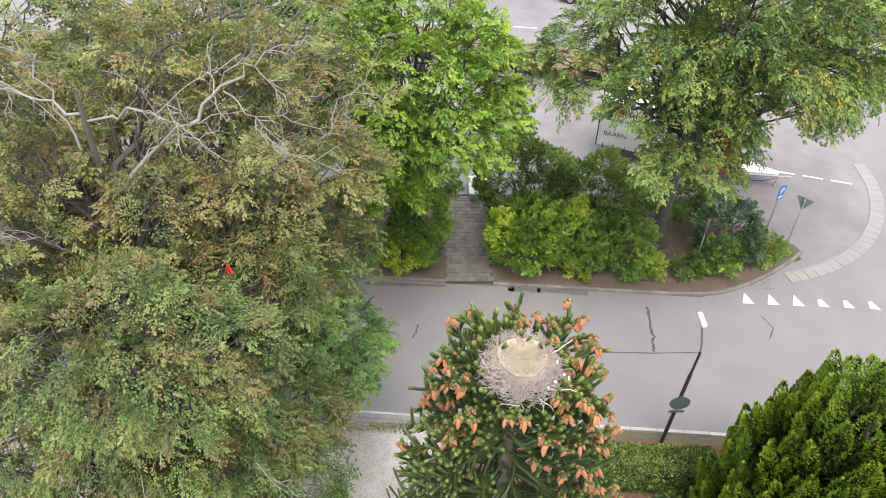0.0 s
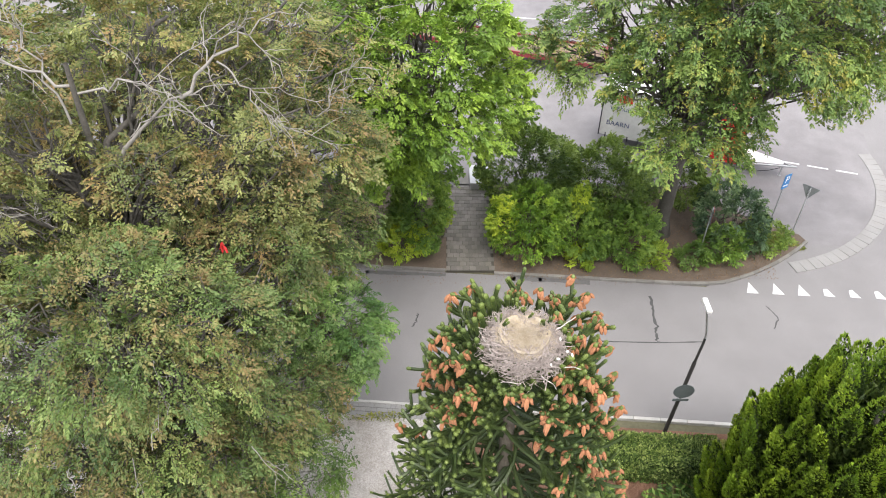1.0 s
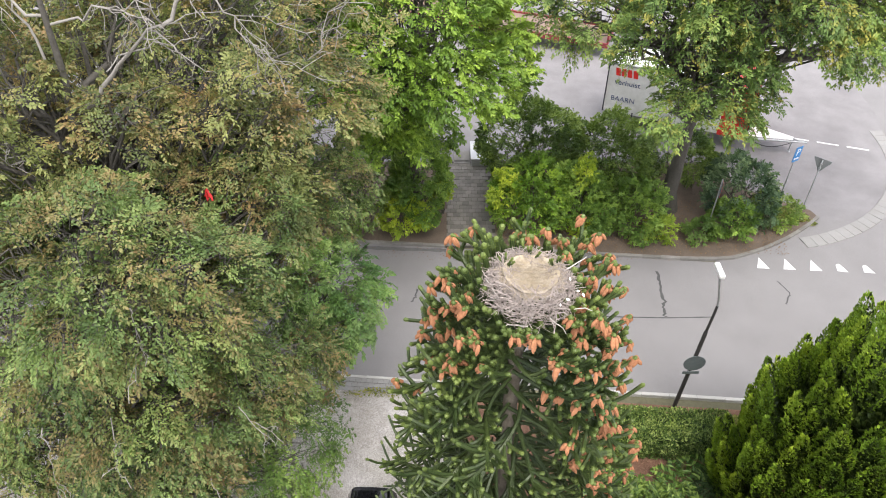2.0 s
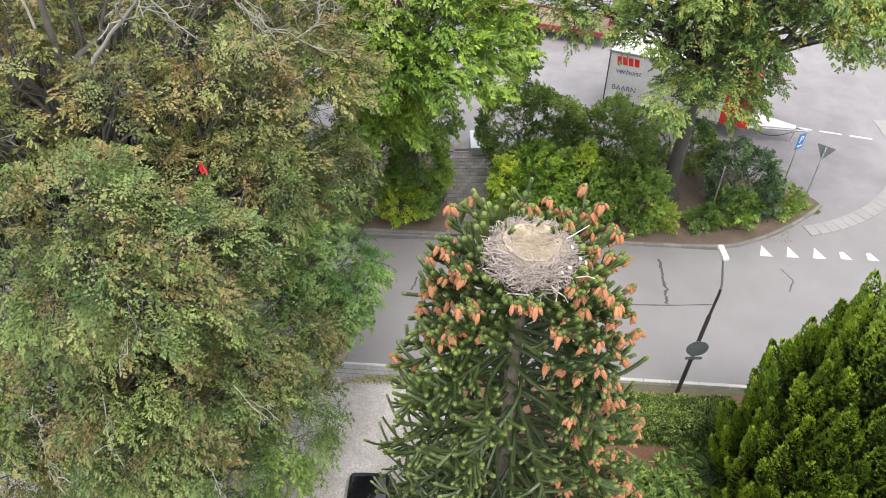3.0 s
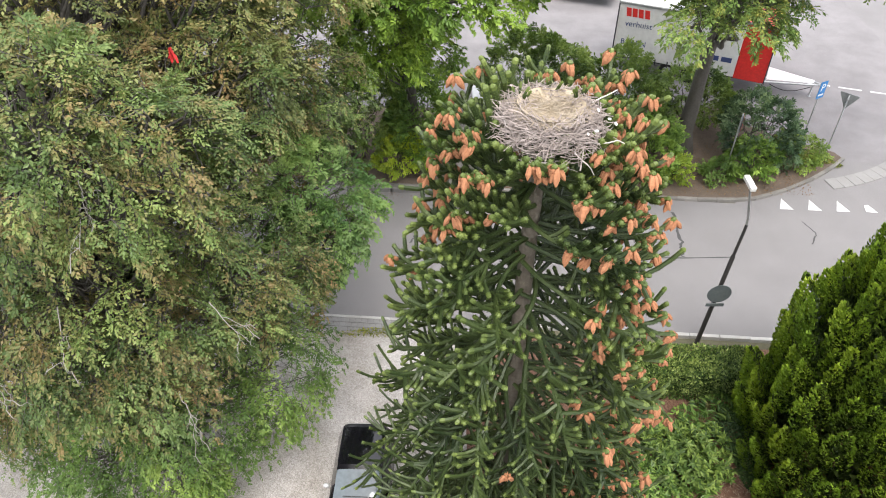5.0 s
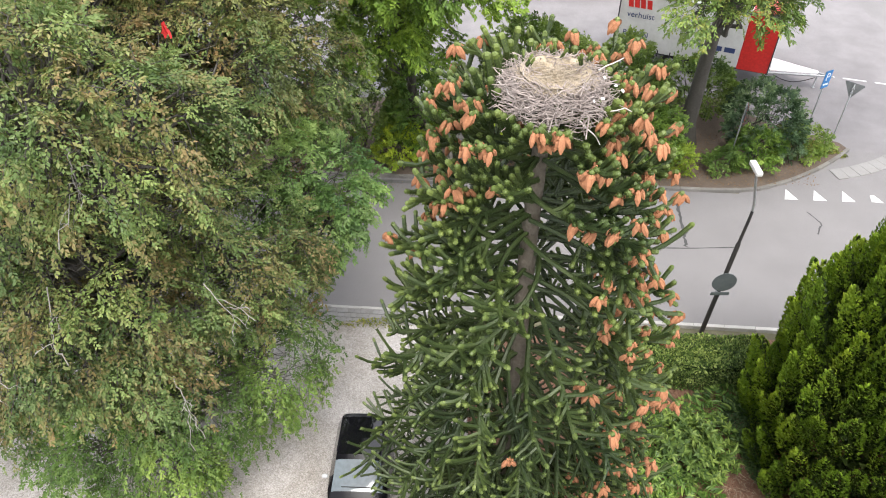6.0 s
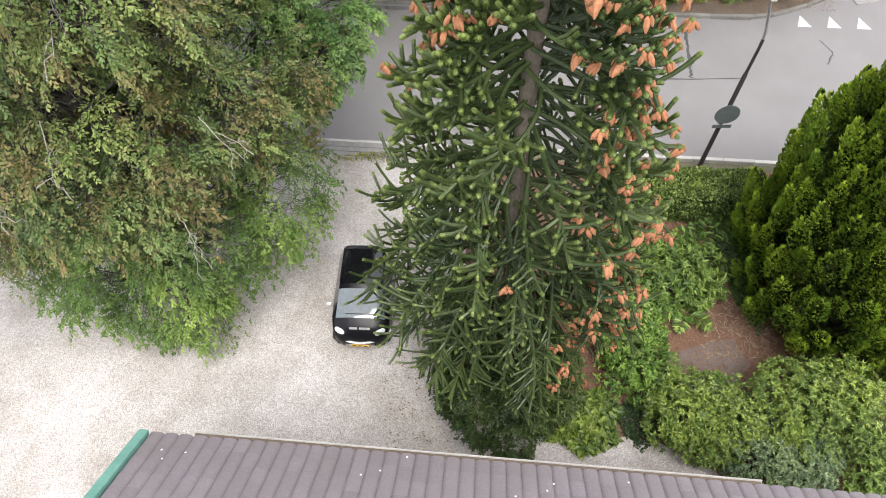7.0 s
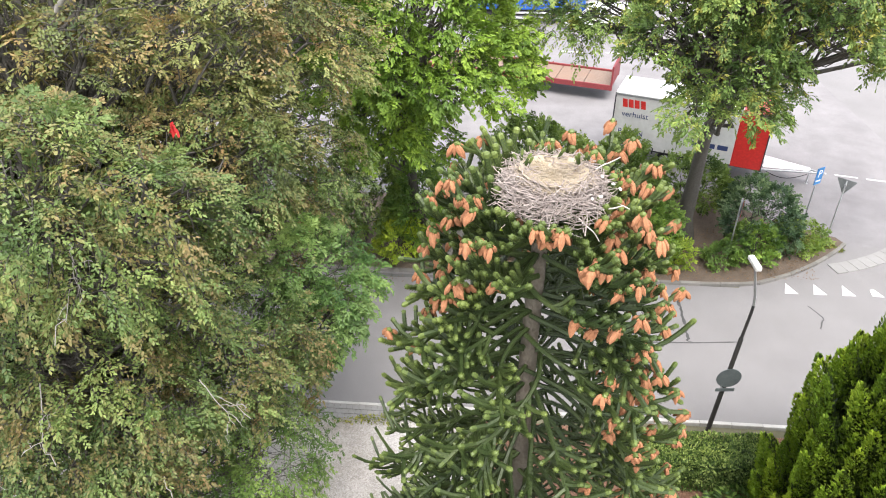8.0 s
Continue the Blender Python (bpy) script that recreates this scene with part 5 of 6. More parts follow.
def ground_cover(name, label, outline, mat, seed, n, leaf, height):
    """Low leafy cover inside an egg-shaped patch."""
    cx, cy, rx, ry = outline
    root, r = rooted(name, label, "ground cover", (cx, cy, 0), seed)
    tagged(root, kind="stuff")
    s = Soup()
    a, q = r.uniform(0, 2 * np.pi, n), np.sqrt(r.uniform(0, 1, n))
    e = 1 + 0.18 * np.sin(3 * a + seed) + 0.1 * np.sin(7 * a)
    p = np.stack([np.cos(a) * q * rx * e, np.sin(a) * q * ry * e, r.uniform(0.05, 1, n) ** 0.6 * height * (1.05 - q ** 3)], 1)
    d = r.normal(size=(n, 3)) * np.array([1, 1, 0.3])
    leaves(s, p, d, np.tile([0, 0, 1.0], (n, 1)) + r.normal(size=(n, 3)) * 0.4, leaf * r.uniform(0.7, 1.3, n), leaf * 0.6 * r.uniform(0.8, 1.2, n))
    link("foliage", s.mesh("foliage", mat), root)


ground_cover("ground_cover", "glossy broad-leaved ground cover at the gravel edge", (3.45, 6.95, 1.15, 0.75), L_RHODO, 131, 2300, 0.19, 0.5)
ground_cover("ground_cover", "dark ivy beside the cypress", (8.75, 11.6, 0.6, 1.7), L_IVY, 132, 5200, 0.09, 0.3)
ground_cover("ground_cover", "dark ivy creeping over the bed by the gravel", (5.0, 6.9, 0.55, 0.6), L_IVY, 138, 1100, 0.09, 0.2)
shrub("ivy_mound", "dense dark ivy mound at the tree's foot", (1.45, 7.5, 0.9), (1.55, 1.55, 1.9), L_DARKIVY, 133, 50, 0.55, density=46, leaf=0.085, spray=0.3, category="ivy")
ground_cover("grass", "dry yellow-green grass at the island's tip", (16.3, 26.3, 1.1, 0.7), L_GRASS, 135, 5200, 0.11, 0.16)
ground_cover("grass", "weeds along the gravel edge", (-2.2, 16.1, 1.3, 0.22), L_GRASS, 136, 260, 0.09, 0.1)
ground_cover("grass", "grass strip behind the hedge", (10.6, 14.6, 0.7, 0.6), L_GRASS, 137, 2600, 0.1, 0.12)


def litter(name, label, x0, x1, y0, y1, z, n, mat, size, seed, thin=0.4):
    """Loose bits scattered on the ground."""
    r = np.random.default_rng(seed)
    s = Soup()
    p = np.stack([r.uniform(x0, x1, n), r.uniform(y0, y1, n), np.full(n, z) + r.uniform(0.004, 0.02, n)], 1)
    a = r.uniform(0, 6.3, n)
    leaves(s, p, np.stack([np.cos(a), np.sin(a), r.normal(size=n) * 0.15], 1), np.tile([0, 0, 1.0], (n, 1)) + r.normal(size=(n, 3)) * 0.3, size * r.uniform(0.5, 1.5, n), size * thin * r.uniform(0.6, 1.2, n), 0.25)
    tagged(link(name, s.mesh(name, mat)), label, "litter", kind="stuff")


M_CHIP = surface("bark chips", (0.13, 0.07, 0.045), (0.34, 0.2, 0.13), fine=12, coarse=3, rough=0.95, piece=0.1)
M_PALECHIP = surface("dry stalks", (0.3, 0.24, 0.17), (0.46, 0.38, 0.28), fine=12, coarse=3, rough=0.95)
M_DEADLEAF = surface("fallen brown leaves", (0.14, 0.085, 0.045), (0.26, 0.17, 0.09), fine=14, coarse=3, rough=0.9)
litter("bark_chips", "reddish bark chips on the garden bed", 5.4, 10.2, 8.2, 15.0, 0.012, 9000, M_CHIP, 0.07, 141)
litter("dry_stalks", "pale dry stalks on the mulch", 7.2, 9.2, 8.7, 10.8, 0.03, 500, M_PALECHIP, 0.22, 142, 0.06)
litter("path_leaves", "brown leaves on the bare garden soil", 4.7, 8.2, 6.7, 9.2, 0.017, 1500, M_DEADLEAF, 0.07, 146, 0.5)
litter("fallen_leaves", "brown leaves fallen on the gravel", -1.6, 2.6, 5.6, 9.6, 0.003, 500, M_DEADLEAF, 0.06, 143, 0.6)
litter("island_leaves", "brown leaves on the island soil", 2.5, 15.5, 23.6, 27.5, 0.092, 2600, M_DEADLEAF, 0.08, 144, 0.6)
litter("kerb_leaves", "brown leaves along the kerb", -4.0, 10.5, 23.3, 24.2, -0.016, 260, M_DEADLEAF, 0.06, 145, 0.6)
# ---------------------------------------------------------------- street furniture
def soup_part(name, build, mat, parent, label="", smooth=True):
    s = Soup()
    build(s)
    return link(name, s.mesh(name, mat, smooth), parent, label)


def street_lamp():
    root = thing("street_lamp", "dark steel street lamp with pale head and round sign", "street lamp", (8.25, 15.36, -0.02))
    soup_part("lower_pole", lambda s: tube(s, np.array([(0, 0, 0), (0.05, 0, 1.2), (0.18, 0, 4.15), (0.18, 0, 4.2)]), [0.075, 0.072, 0.066, 0.05], 14), M_DARKPOLE, root)
    soup_part("upper_pole", lambda s: tube(s, np.array([(0.18, 0, 4.15), (0.235, 0, 5.1), (0.245, 0.01, 5.35)]), [0.046, 0.044, 0.042], 12), M_DARKPOLE, root)
    soup_part("arm", lambda s: tube(s, np.array([(0.245, 0.01, 5.33), (0.235, 0.05, 5.6), (0.16, 0.1, 6.0), (0.07, 0.14, 6.45), (0.06, 0.15, 6.55)]), [0.038, 0.037, 0.036, 0.034, 0.033], 12), M_STEEL, root, "galvanised bent arm")
    head = part("head", box(-0.025, 0.145, -0.06, 0.56, 6.53, 6.67, 0.04, 3), M_LAMPHEAD, root, "pale lamp housing", True)
    part("diffuser", box(0.0, 0.12, 0.06, 0.5, 6.51, 6.534, 0.008), M_CHROME, head)
    m = Matrix.Translation((0.12, -0.1, 2.72)) @ Matrix.Rotation(radians(90), 4, "X")
    sign = part("round_sign", disc(0.36, 0.36, -0.008, 0.008, 40, m), M_SIGNBACK, root, "grey back of a round traffic sign")
    part("bracket", box(0.07, 0.17, -0.095, -0.03, 2.6, 2.85, 0.006), M_STEEL, sign)
    plate = part("plate", box(-0.18, 0.38, -0.115, -0.1, 2.18, 2.32, 0.006), M_SIGNBACK, root, "grey back of a small oblong sign")
    part("clamp", box(0.02, 0.18, -0.1, 0.085, 2.22, 2.28, 0.006), M_STEEL, plate)


street_lamp()


def post(root, height, r=0.03, lean=(0, 0)):
    soup_part("post", lambda s: tube(s, np.array([(0, 0, -0.1), (lean[0] / 2, lean[1] / 2, height / 2), (lean[0], lean[1], height), (lean[0], lean[1], height + 0.005)]), [r, r, r, 0.004], 12), M_STEEL, root)


def parking_sign():
    root = thing("parking_sign", "blue rectangular parking sign on a thin steel post", "traffic sign", (16.17, 27.33, 0.05), turn=28)
    post(root, 3.2)
    plate = part("plate", box(-0.22, 0.22, -0.05, -0.035, 2.45, 3.25, 0.01), M_BLUE, root, "blue sign plate")
    cu = bpy.data.curves.new("letter", "FONT")
    cu.body, cu.size, cu.extrude, cu.align_x = "P", 0.5, 0.003, "CENTER"
    tmp = new("letter", cu)
    me = bpy.data.meshes.new_from_object(tmp.evaluated_get(bpy.context.evaluated_depsgraph_get()))
    bpy.data.objects.remove(tmp)
    me.materials.append(M_SIGNWHITE)
    lt = link("letter", me, plate)
    lt.matrix_basis = pose(0, -0.056, 2.8, 90, 0, 0)
    part("bar", box(-0.15, 0.15, -0.056, -0.05, 2.58, 2.66), M_SIGNWHITE, plate)
    part("border", box(-0.235, 0.235, -0.036, -0.028, 2.435, 3.265, 0.004), M_STEEL, plate)


parking_sign()


def yield_sign():
    root = thing("yield_sign", "grey back of a triangular give-way sign on a post", "traffic sign", (17.05, 26.65, 0.05), turn=-42)
    post(root, 2.95)
    bm = bmesh.new()
    pts = [(-0.42, 3.0), (0.42, 3.0), (0.0, 2.27)]
    vs = []
    for i, (x, z) in enumerate(pts):
        px, pz = pts[i - 1]
        nx, nz = pts[(i + 1) % 3]
        for ax, az in ((px, pz), (nx, nz)):
            L = math.hypot(ax - x, az - z)
            vs.append(bm.verts.new((x + (ax - x) / L * 0.06, 0.04, z + (az - z) / L * 0.06)))
    bm.faces.new(vs)
    r = bmesh.ops.extrude_face_region(bm, geom=bm.faces[:])
    bmesh.ops.translate(bm, verts=[v for v in r["geom"] if isinstance(v, bmesh.types.BMVert)], vec=(0, 0.012, 0))
    bmesh.ops.recalc_face_normals(bm, faces=bm.faces)
    part("plate", bm, M_YIELDBACK, root)
    part("clamp", box(-0.05, 0.05, -0.035, 0.04, 2.72, 2.78, 0.004), M_STEEL, root)
    part("clamp", box(-0.05, 0.05, -0.035, 0.04, 2.5, 2.56, 0.004), M_STEEL, root)


yield_sign()


def small_sign():
    root = thing("sign_post", "steel post with a narrow dark sign seen edge on", "traffic sign", (12.1, 25.1, 0.05), turn=74)
    post(root, 3.0)
    part("plate", box(-0.2, 0.2, -0.05, -0.035, 2.15, 2.95, 0.01), M_SIGNBACK, root, "dark grey sign back")
    part("face", box(-0.19, 0.19, -0.056, -0.05, 2.16, 2.94, 0.002), M_RED, root, "red sign face")


small_sign()


def utility_box():
    root = thing("utility_box", "low pale grey utility box at the path's end", "utility box", (1.98, 31.2, 0))
    part("body", box(-0.5, 0.5, -0.78, 0.85, 0.0, 0.44, 0.015), M_BOXLID, root)
    part("lid", box(-0.53, 0.53, -0.81, 0.88, 0.44, 0.5, 0.012), M_BOXLID, root)
    for x in (-0.45, 0.45):
        part("hinge", box(x - 0.04, x + 0.04, 0.86, 0.9, 0.4, 0.47, 0.004), M_STEEL, root)
    slab = part("slab", box(-1.4, -0.55, -0.6, 0.5, -0.05, 0.12, 0.02), M_KERB, None)
    slab.matrix_basis = pose(1.98, 31.2, 0)
    slab.name = "concrete_slab"
    tagged(slab, "grey concrete slab beside the utility box", "slab")
    sill = part("path_edge", box(0.1, 2.5, 30.72, 30.86, -0.05, 0.12, 0.015), M_KERB, None)
    tagged(sill, "grey concrete edge at the path's end", "kerb", kind="structure")


utility_box()


# ---------------------------------------------------------------- vehicles
def wheel(parent, x, y, r, w, rim_mat=None):
    m = Matrix.Translation((x, y, r)) @ Matrix.Rotation(radians(90), 4, "Y")
    bm = disc(r, r, -w / 2, w / 2, 28, m)
    bmesh.ops.bevel(bm, geom=[e for e in bm.edges if len(e.link_faces) == 2 and any(len(f.verts) > 8 for f in e.link_faces)], offset=w * 0.18, segments=2, affect="EDGES")
    tyre = part("wheel", bm, M_RUBBER, parent, "", True)
    part("rim", disc(r * 0.62, r * 0.58, -w / 2 - 0.012, w / 2 + 0.012, 20, m), rim_mat or M_RIM, tyre, "silver rim")


def small_car():
    root = thing("car", "small black two-seat city car parked on the gravel", "car", (-2.16, 10.36, 0), turn=-2.5)
    # station: place along the car, half width, low edge, belt, top, half roof width
    st = [(-1.36, 0.44, 0.30, 0.50, 0.53, 0.36), (-1.33, 0.55, 0.22, 0.58, 0.62, 0.45), (-1.24, 0.675, 0.18, 0.68, 0.74, 0.55), (-1.08, 0.745, 0.18, 0.78, 0.86, 0.6),
          (-0.9, 0.77, 0.18, 0.88, 0.96, 0.64), (-0.82, 0.775, 0.18, 0.91, 1.0, 0.64), (-0.55, 0.78, 0.18, 0.94, 1.24, 0.59), (-0.28, 0.78, 0.18, 0.96, 1.44, 0.56), (-0.16, 0.78, 0.18, 0.97, 1.49, 0.555),
          (0.2, 0.78, 0.18, 0.98, 1.54, 0.55), (0.6, 0.78, 0.18, 0.98, 1.55, 0.545), (0.95, 0.78, 0.18, 0.98, 1.52, 0.54), (1.1, 0.775, 0.2, 0.98, 1.46, 0.54), (1.22, 0.735, 0.22, 0.96, 1.24, 0.54),
          (1.3, 0.66, 0.26, 0.9, 1.0, 0.52), (1.35, 0.5, 0.32, 0.78, 0.82, 0.4)]
    rows = []
    for y, w, lo, belt, top, roof in st:
        half = [(w * 0.86, lo), (w, lo + 0.1), (w * 1.0, 0.5 * (lo + belt) + 0.06), (w * 0.975, belt), (roof + (w * 0.975 - roof) * 0.12, top - 0.05), (roof * 0.9, top - 0.008), (roof * 0.45, top + 0.018)]
        rows.append([(-x, y, z) for x, z in half] + [(0, y, top + 0.024)] + [(x, y, z) for x, z in reversed(half)])
    v = np.array(rows, float)
    nst, nc = v.shape[:2]
    groups = {"body": [], "windscreen": [], "roof_panel": [], "side_window": [], "rear_window": []}
    side = {"L": [], "R": []}
    for i in range(nst - 1):
        for j in range(nc - 1):
            q = (i * nc + j, (i + 1) * nc + j, (i + 1) * nc + j + 1, i * nc + j + 1)
            y0, y1 = st[i][0], st[i + 1][0]
            mid = j in (5, 6, 7, 8)
            if 4 <= i < 7 and 4 <= j <= 9:
                key = "windscreen"
            elif 8 <= i < 11 and 4 <= j <= 9 :
                key = "roof_panel"
            elif 12 <= i < 13 and 5 <= j <= 8:
                key = "rear_window"
            elif 6 <= i < 12 and j in (3, 10):
                side["L" if j == 3 else "R"].append(q)
                continue
            else:
                key = "body"
            groups[key].append(q)
    groups["body"] += [tuple(range(nc))[::-1][:4]]
    flat = v.reshape(-1, 3)

    def piece(name, faces, mat, lift, label=""):
        s = Soup()
        used = sorted({k for f in faces for k in f})
        idx = {k: n for n, k in enumerate(used)}
        p = flat[used].copy()
        c = np.array([0, 0, 0.75])
        p += unit(p - c) * lift
        s.put(p, [[idx[k] for k in f] for f in faces])
        return link(name, s.mesh(name, mat, True), root, label)

    del groups["side_window"]
    body = piece("body", groups["body"], M_CARPAINT, 0.0, "glossy black bodywork")
    piece("windscreen", groups["windscreen"], M_SCREEN, 0.003, "pale reflecting windscreen")
    piece("roof_panel", groups["roof_panel"], M_CARGLASS, 0.003, "dark glass roof")
    piece("rear_window", groups["rear_window"], M_CARGLASS, 0.003)
    for k in side:
        piece("side_window", side[k], M_CARGLASS, 0.003)
    part("underbody", box(-0.66, 0.66, -1.28, 1.28, 0.16, 0.4, 0.04), M_RUBBER, root)
    part("nose", box(-0.5, 0.5, -1.34, -1.2, 0.3, 0.5, 0.03), M_RUBBER, root, "dark lower grille")
    bump = Soup()
    a = np.linspace(-1, 1, 13)
    tube(bump, np.stack([a * 0.56, -1.385 + 0.13 * a ** 2, np.full(13, 0.46) + 0.05 * a ** 2], 1), np.full(13, 0.035), 8)
    link("bumper_trim", bump.mesh("bumper_trim", M_CHROME, True), root, "silver strip on the bumper")
    for sx in (-1, 1):
        bm = bmesh.new()
        bmesh.ops.create_uvsphere(bm, u_segments=16, v_segments=10, radius=1)
        bmesh.ops.transform(bm, matrix=Matrix.Translation((sx * 0.55, -1.14, 0.725)) @ Matrix.Rotation(radians(sx * 38), 4, "Z") @ Matrix.Diagonal((0.185, 0.095, 0.085, 1)), verts=bm.verts)
        part("headlight", bm, M_HEADLIGHT, root, "clear oval headlight", True)
        bm = bmesh.new()
        bmesh.ops.create_uvsphere(bm, u_segments=12, v_segments=8, radius=1)
        bmesh.ops.transform(bm, matrix=Matrix.Translation((sx * 0.87, -0.5, 0.98)) @ Matrix.Diagonal((0.09, 0.06, 0.065, 1)), verts=bm.verts)
        part("mirror", bm, M_CHROME, root, "pale wing mirror", True)
        for yy in (-0.9, 0.97):
            wheel(root, sx * 0.68, yy, 0.29, 0.17)
        part("roof_rail", box(sx * 0.565 - 0.02, sx * 0.565 + 0.02, -0.1, 1.0, 1.488, 1.512, 0.008), M_CARPAINT, root)
        part("wiper", box(sx * 0.2 - 0.2, sx * 0.2 + 0.2, -0.83, -0.81, 1.035, 1.05, 0.004), M_RUBBER, root)
    plate = part("number_plate", box(-0.24, 0.24, -1.43, -1.415, 0.34, 0.44, 0.004), M_YELLOW, root, "yellow number plate")
    for k in range(3):
        part("bar", box(-0.2 + 0.15 * k, -0.1 + 0.15 * k, -1.434, -1.43, 0.365, 0.415), M_INK, plate)
    # lettering on the bonnet as plain bars
    for k, (x0, x1) in enumerate(((-0.27, -0.06), (-0.01, 0.28))):
        bm = box(x0, x1, -0.03, 0.03, 0, 0.004)
        bmesh.ops.transform(bm, matrix=Matrix.Translation((0, -1.15, 0.842)) @ Matrix.Rotation(radians(36), 4, "X"), verts=bm.verts)
        part("lettering_bar", bm, M_PALEINK, root, "pale lettering bar")


small_car()


def words(text, size, parent, m, mat, name):
    cu = bpy.data.curves.new(name, "FONT")
    cu.body, cu.size, cu.extrude = text, size, 0.004
    tmp = new(name, cu)
    me = bpy.data.meshes.new_from_object(tmp.evaluated_get(bpy.context.evaluated_depsgraph_get()))
    bpy.data.objects.remove(tmp)
    me.materials.append(mat)
    ob = link(name, me, parent)
    ob.matrix_basis = m
    return ob


def box_trailer():
    root = thing("box_trailer", "white tarp-sided trailer with a red front on the lot", "trailer", (8.85, 34.75, 0), turn=-24)
    L, W = 7.55, 2.5
    body = part("body", box(0, L - 1.45, 0, W, 0.85, 3.7, 0.04, 2), M_TARP, root, "white tarp box")
    part("front", box(L - 1.45, L, 0.0, W, 0.8, 3.72, 0.05, 2), M_RED, root, "bright red front section")
    part("roof", box(-0.02, L - 1.4, -0.02, W + 0.02, 3.7, 3.76, 0.02), M_SIGNWHITE, root, "white roof")
    part("edge_trim", box(L - 0.02, L + 0.03, -0.02, 0.04, 0.78, 3.74, 0.008), M_INK, root)
    part("edge_trim", box(-0.04, 0.02, -0.02, 0.04, 0.8, 3.74, 0.008), M_INK, root)
    part("edge_trim", box(-0.02, L, -0.025, 0.0, 3.6, 3.7, 0.006), M_STEEL, root)
    part("chassis", box(0.1, L - 0.1, 0.5, W - 0.5, 0.55, 0.84, 0.02), M_DARKPOLE, root)
    for k in range(9):
        part("strap", box(0.35 + 0.62 * k, 0.41 + 0.62 * k, -0.03, -0.004, 0.7, 1.02, 0.004), M_INK, root, "dark tarp strap")
    for x in (2.9, 4.0):
        for y in (0.32, W - 0.32):
            tyre = part("wheel", disc(0.42, 0.42, -0.16, 0.16, 24, Matrix.Translation((x, y, 0.42)) @ Matrix.Rotation(radians(90), 4, "X")), M_RUBBER, root, "", False)
            part("rim", disc(0.25, 0.25, -0.17, 0.17, 16, Matrix.Translation((x, y, 0.42)) @ Matrix.Rotation(radians(90), 4, "X")), M_RIM, tyre)
    # drawbar
    s = Soup()
    for y in (0.35, W - 0.35):
        tube(s, np.array([(L - 0.2, y, 0.72), (L + 0.8, W / 2 + (y - W / 2) * 0.7, 0.72), (L + 2.6, W / 2 + (y - W / 2) * 0.08, 0.7), (L + 3.0, W / 2, 0.7)]), [0.06, 0.06, 0.05, 0.04], 8)
    bar = link("drawbar", s.mesh("drawbar", M_STEEL, True), root, "pale steel drawbar")
    bm = bmesh.new()
    pts = [(L + 0.12, 0.55), (L + 0.12, W - 0.55), (L + 2.3, W / 2 + 0.15), (L + 2.3, W / 2 - 0.15)]
    bm.faces.new([bm.verts.new((x, y, 0.78)) for x, y in pts])
    r = bmesh.ops.extrude_face_region(bm, geom=bm.faces[:])
    bmesh.ops.translate(bm, verts=[v for v in r["geom"] if isinstance(v, bmesh.types.BMVert)], vec=(0, 0, 0.03))
    bmesh.ops.recalc_face_normals(bm, faces=bm.faces)
    part("cover_plate", bm, M_SIGNWHITE, bar, "white cover plate")
    hose = Soup()
    t = np.linspace(0, 1, 12)
    tube(hose, np.stack([L + 0.3 + 1.9 * t, np.full(12, 0.5) + 0.5 * t, 0.62 - 0.3 * np.sin(np.pi * t)], 1), np.full(12, 0.018), 6)
    link("hose", hose.mesh("hose", M_RUBBER, True), bar)
    soup_part("support_leg", lambda q: tube(q, np.array([(L + 2.3, W / 2, 0.0), (L + 2.3, W / 2, 0.05), (L + 2.3, W / 2, 0.75)]), [0.09, 0.04, 0.04], 8), M_STEEL, bar)
    # brand drawn as slanted plain shapes, then the readable words
    for k, x in enumerate((0.42, 0.72, 1.02, 1.34)):
        bm = box(0, 0.24, -0.012, -0.002, 3.02, 3.45)
        for vert in bm.verts:
            vert.co.x += x + (vert.co.z - 3.02) * -0.15
        part("brand_bar", bm, M_RED, root, "slanted red brand shape")
    up = lambda x, z: pose(x, -0.006, z, 90, 0, 0)
    words("verhuist", 0.42, root, up(0.4, 2.52), M_NAVY, "lettering")
    words("BAARN", 0.4, root, up(0.32, 1.55), M_NAVY, "lettering")
    for k in range(3):
        part("lettering_bar", box(4.1 + 0.62 * k, 4.6 + 0.62 * k, -0.01, -0.002, 1.55, 1.8), M_NAVY, root, "navy lettering bar")


box_trailer()


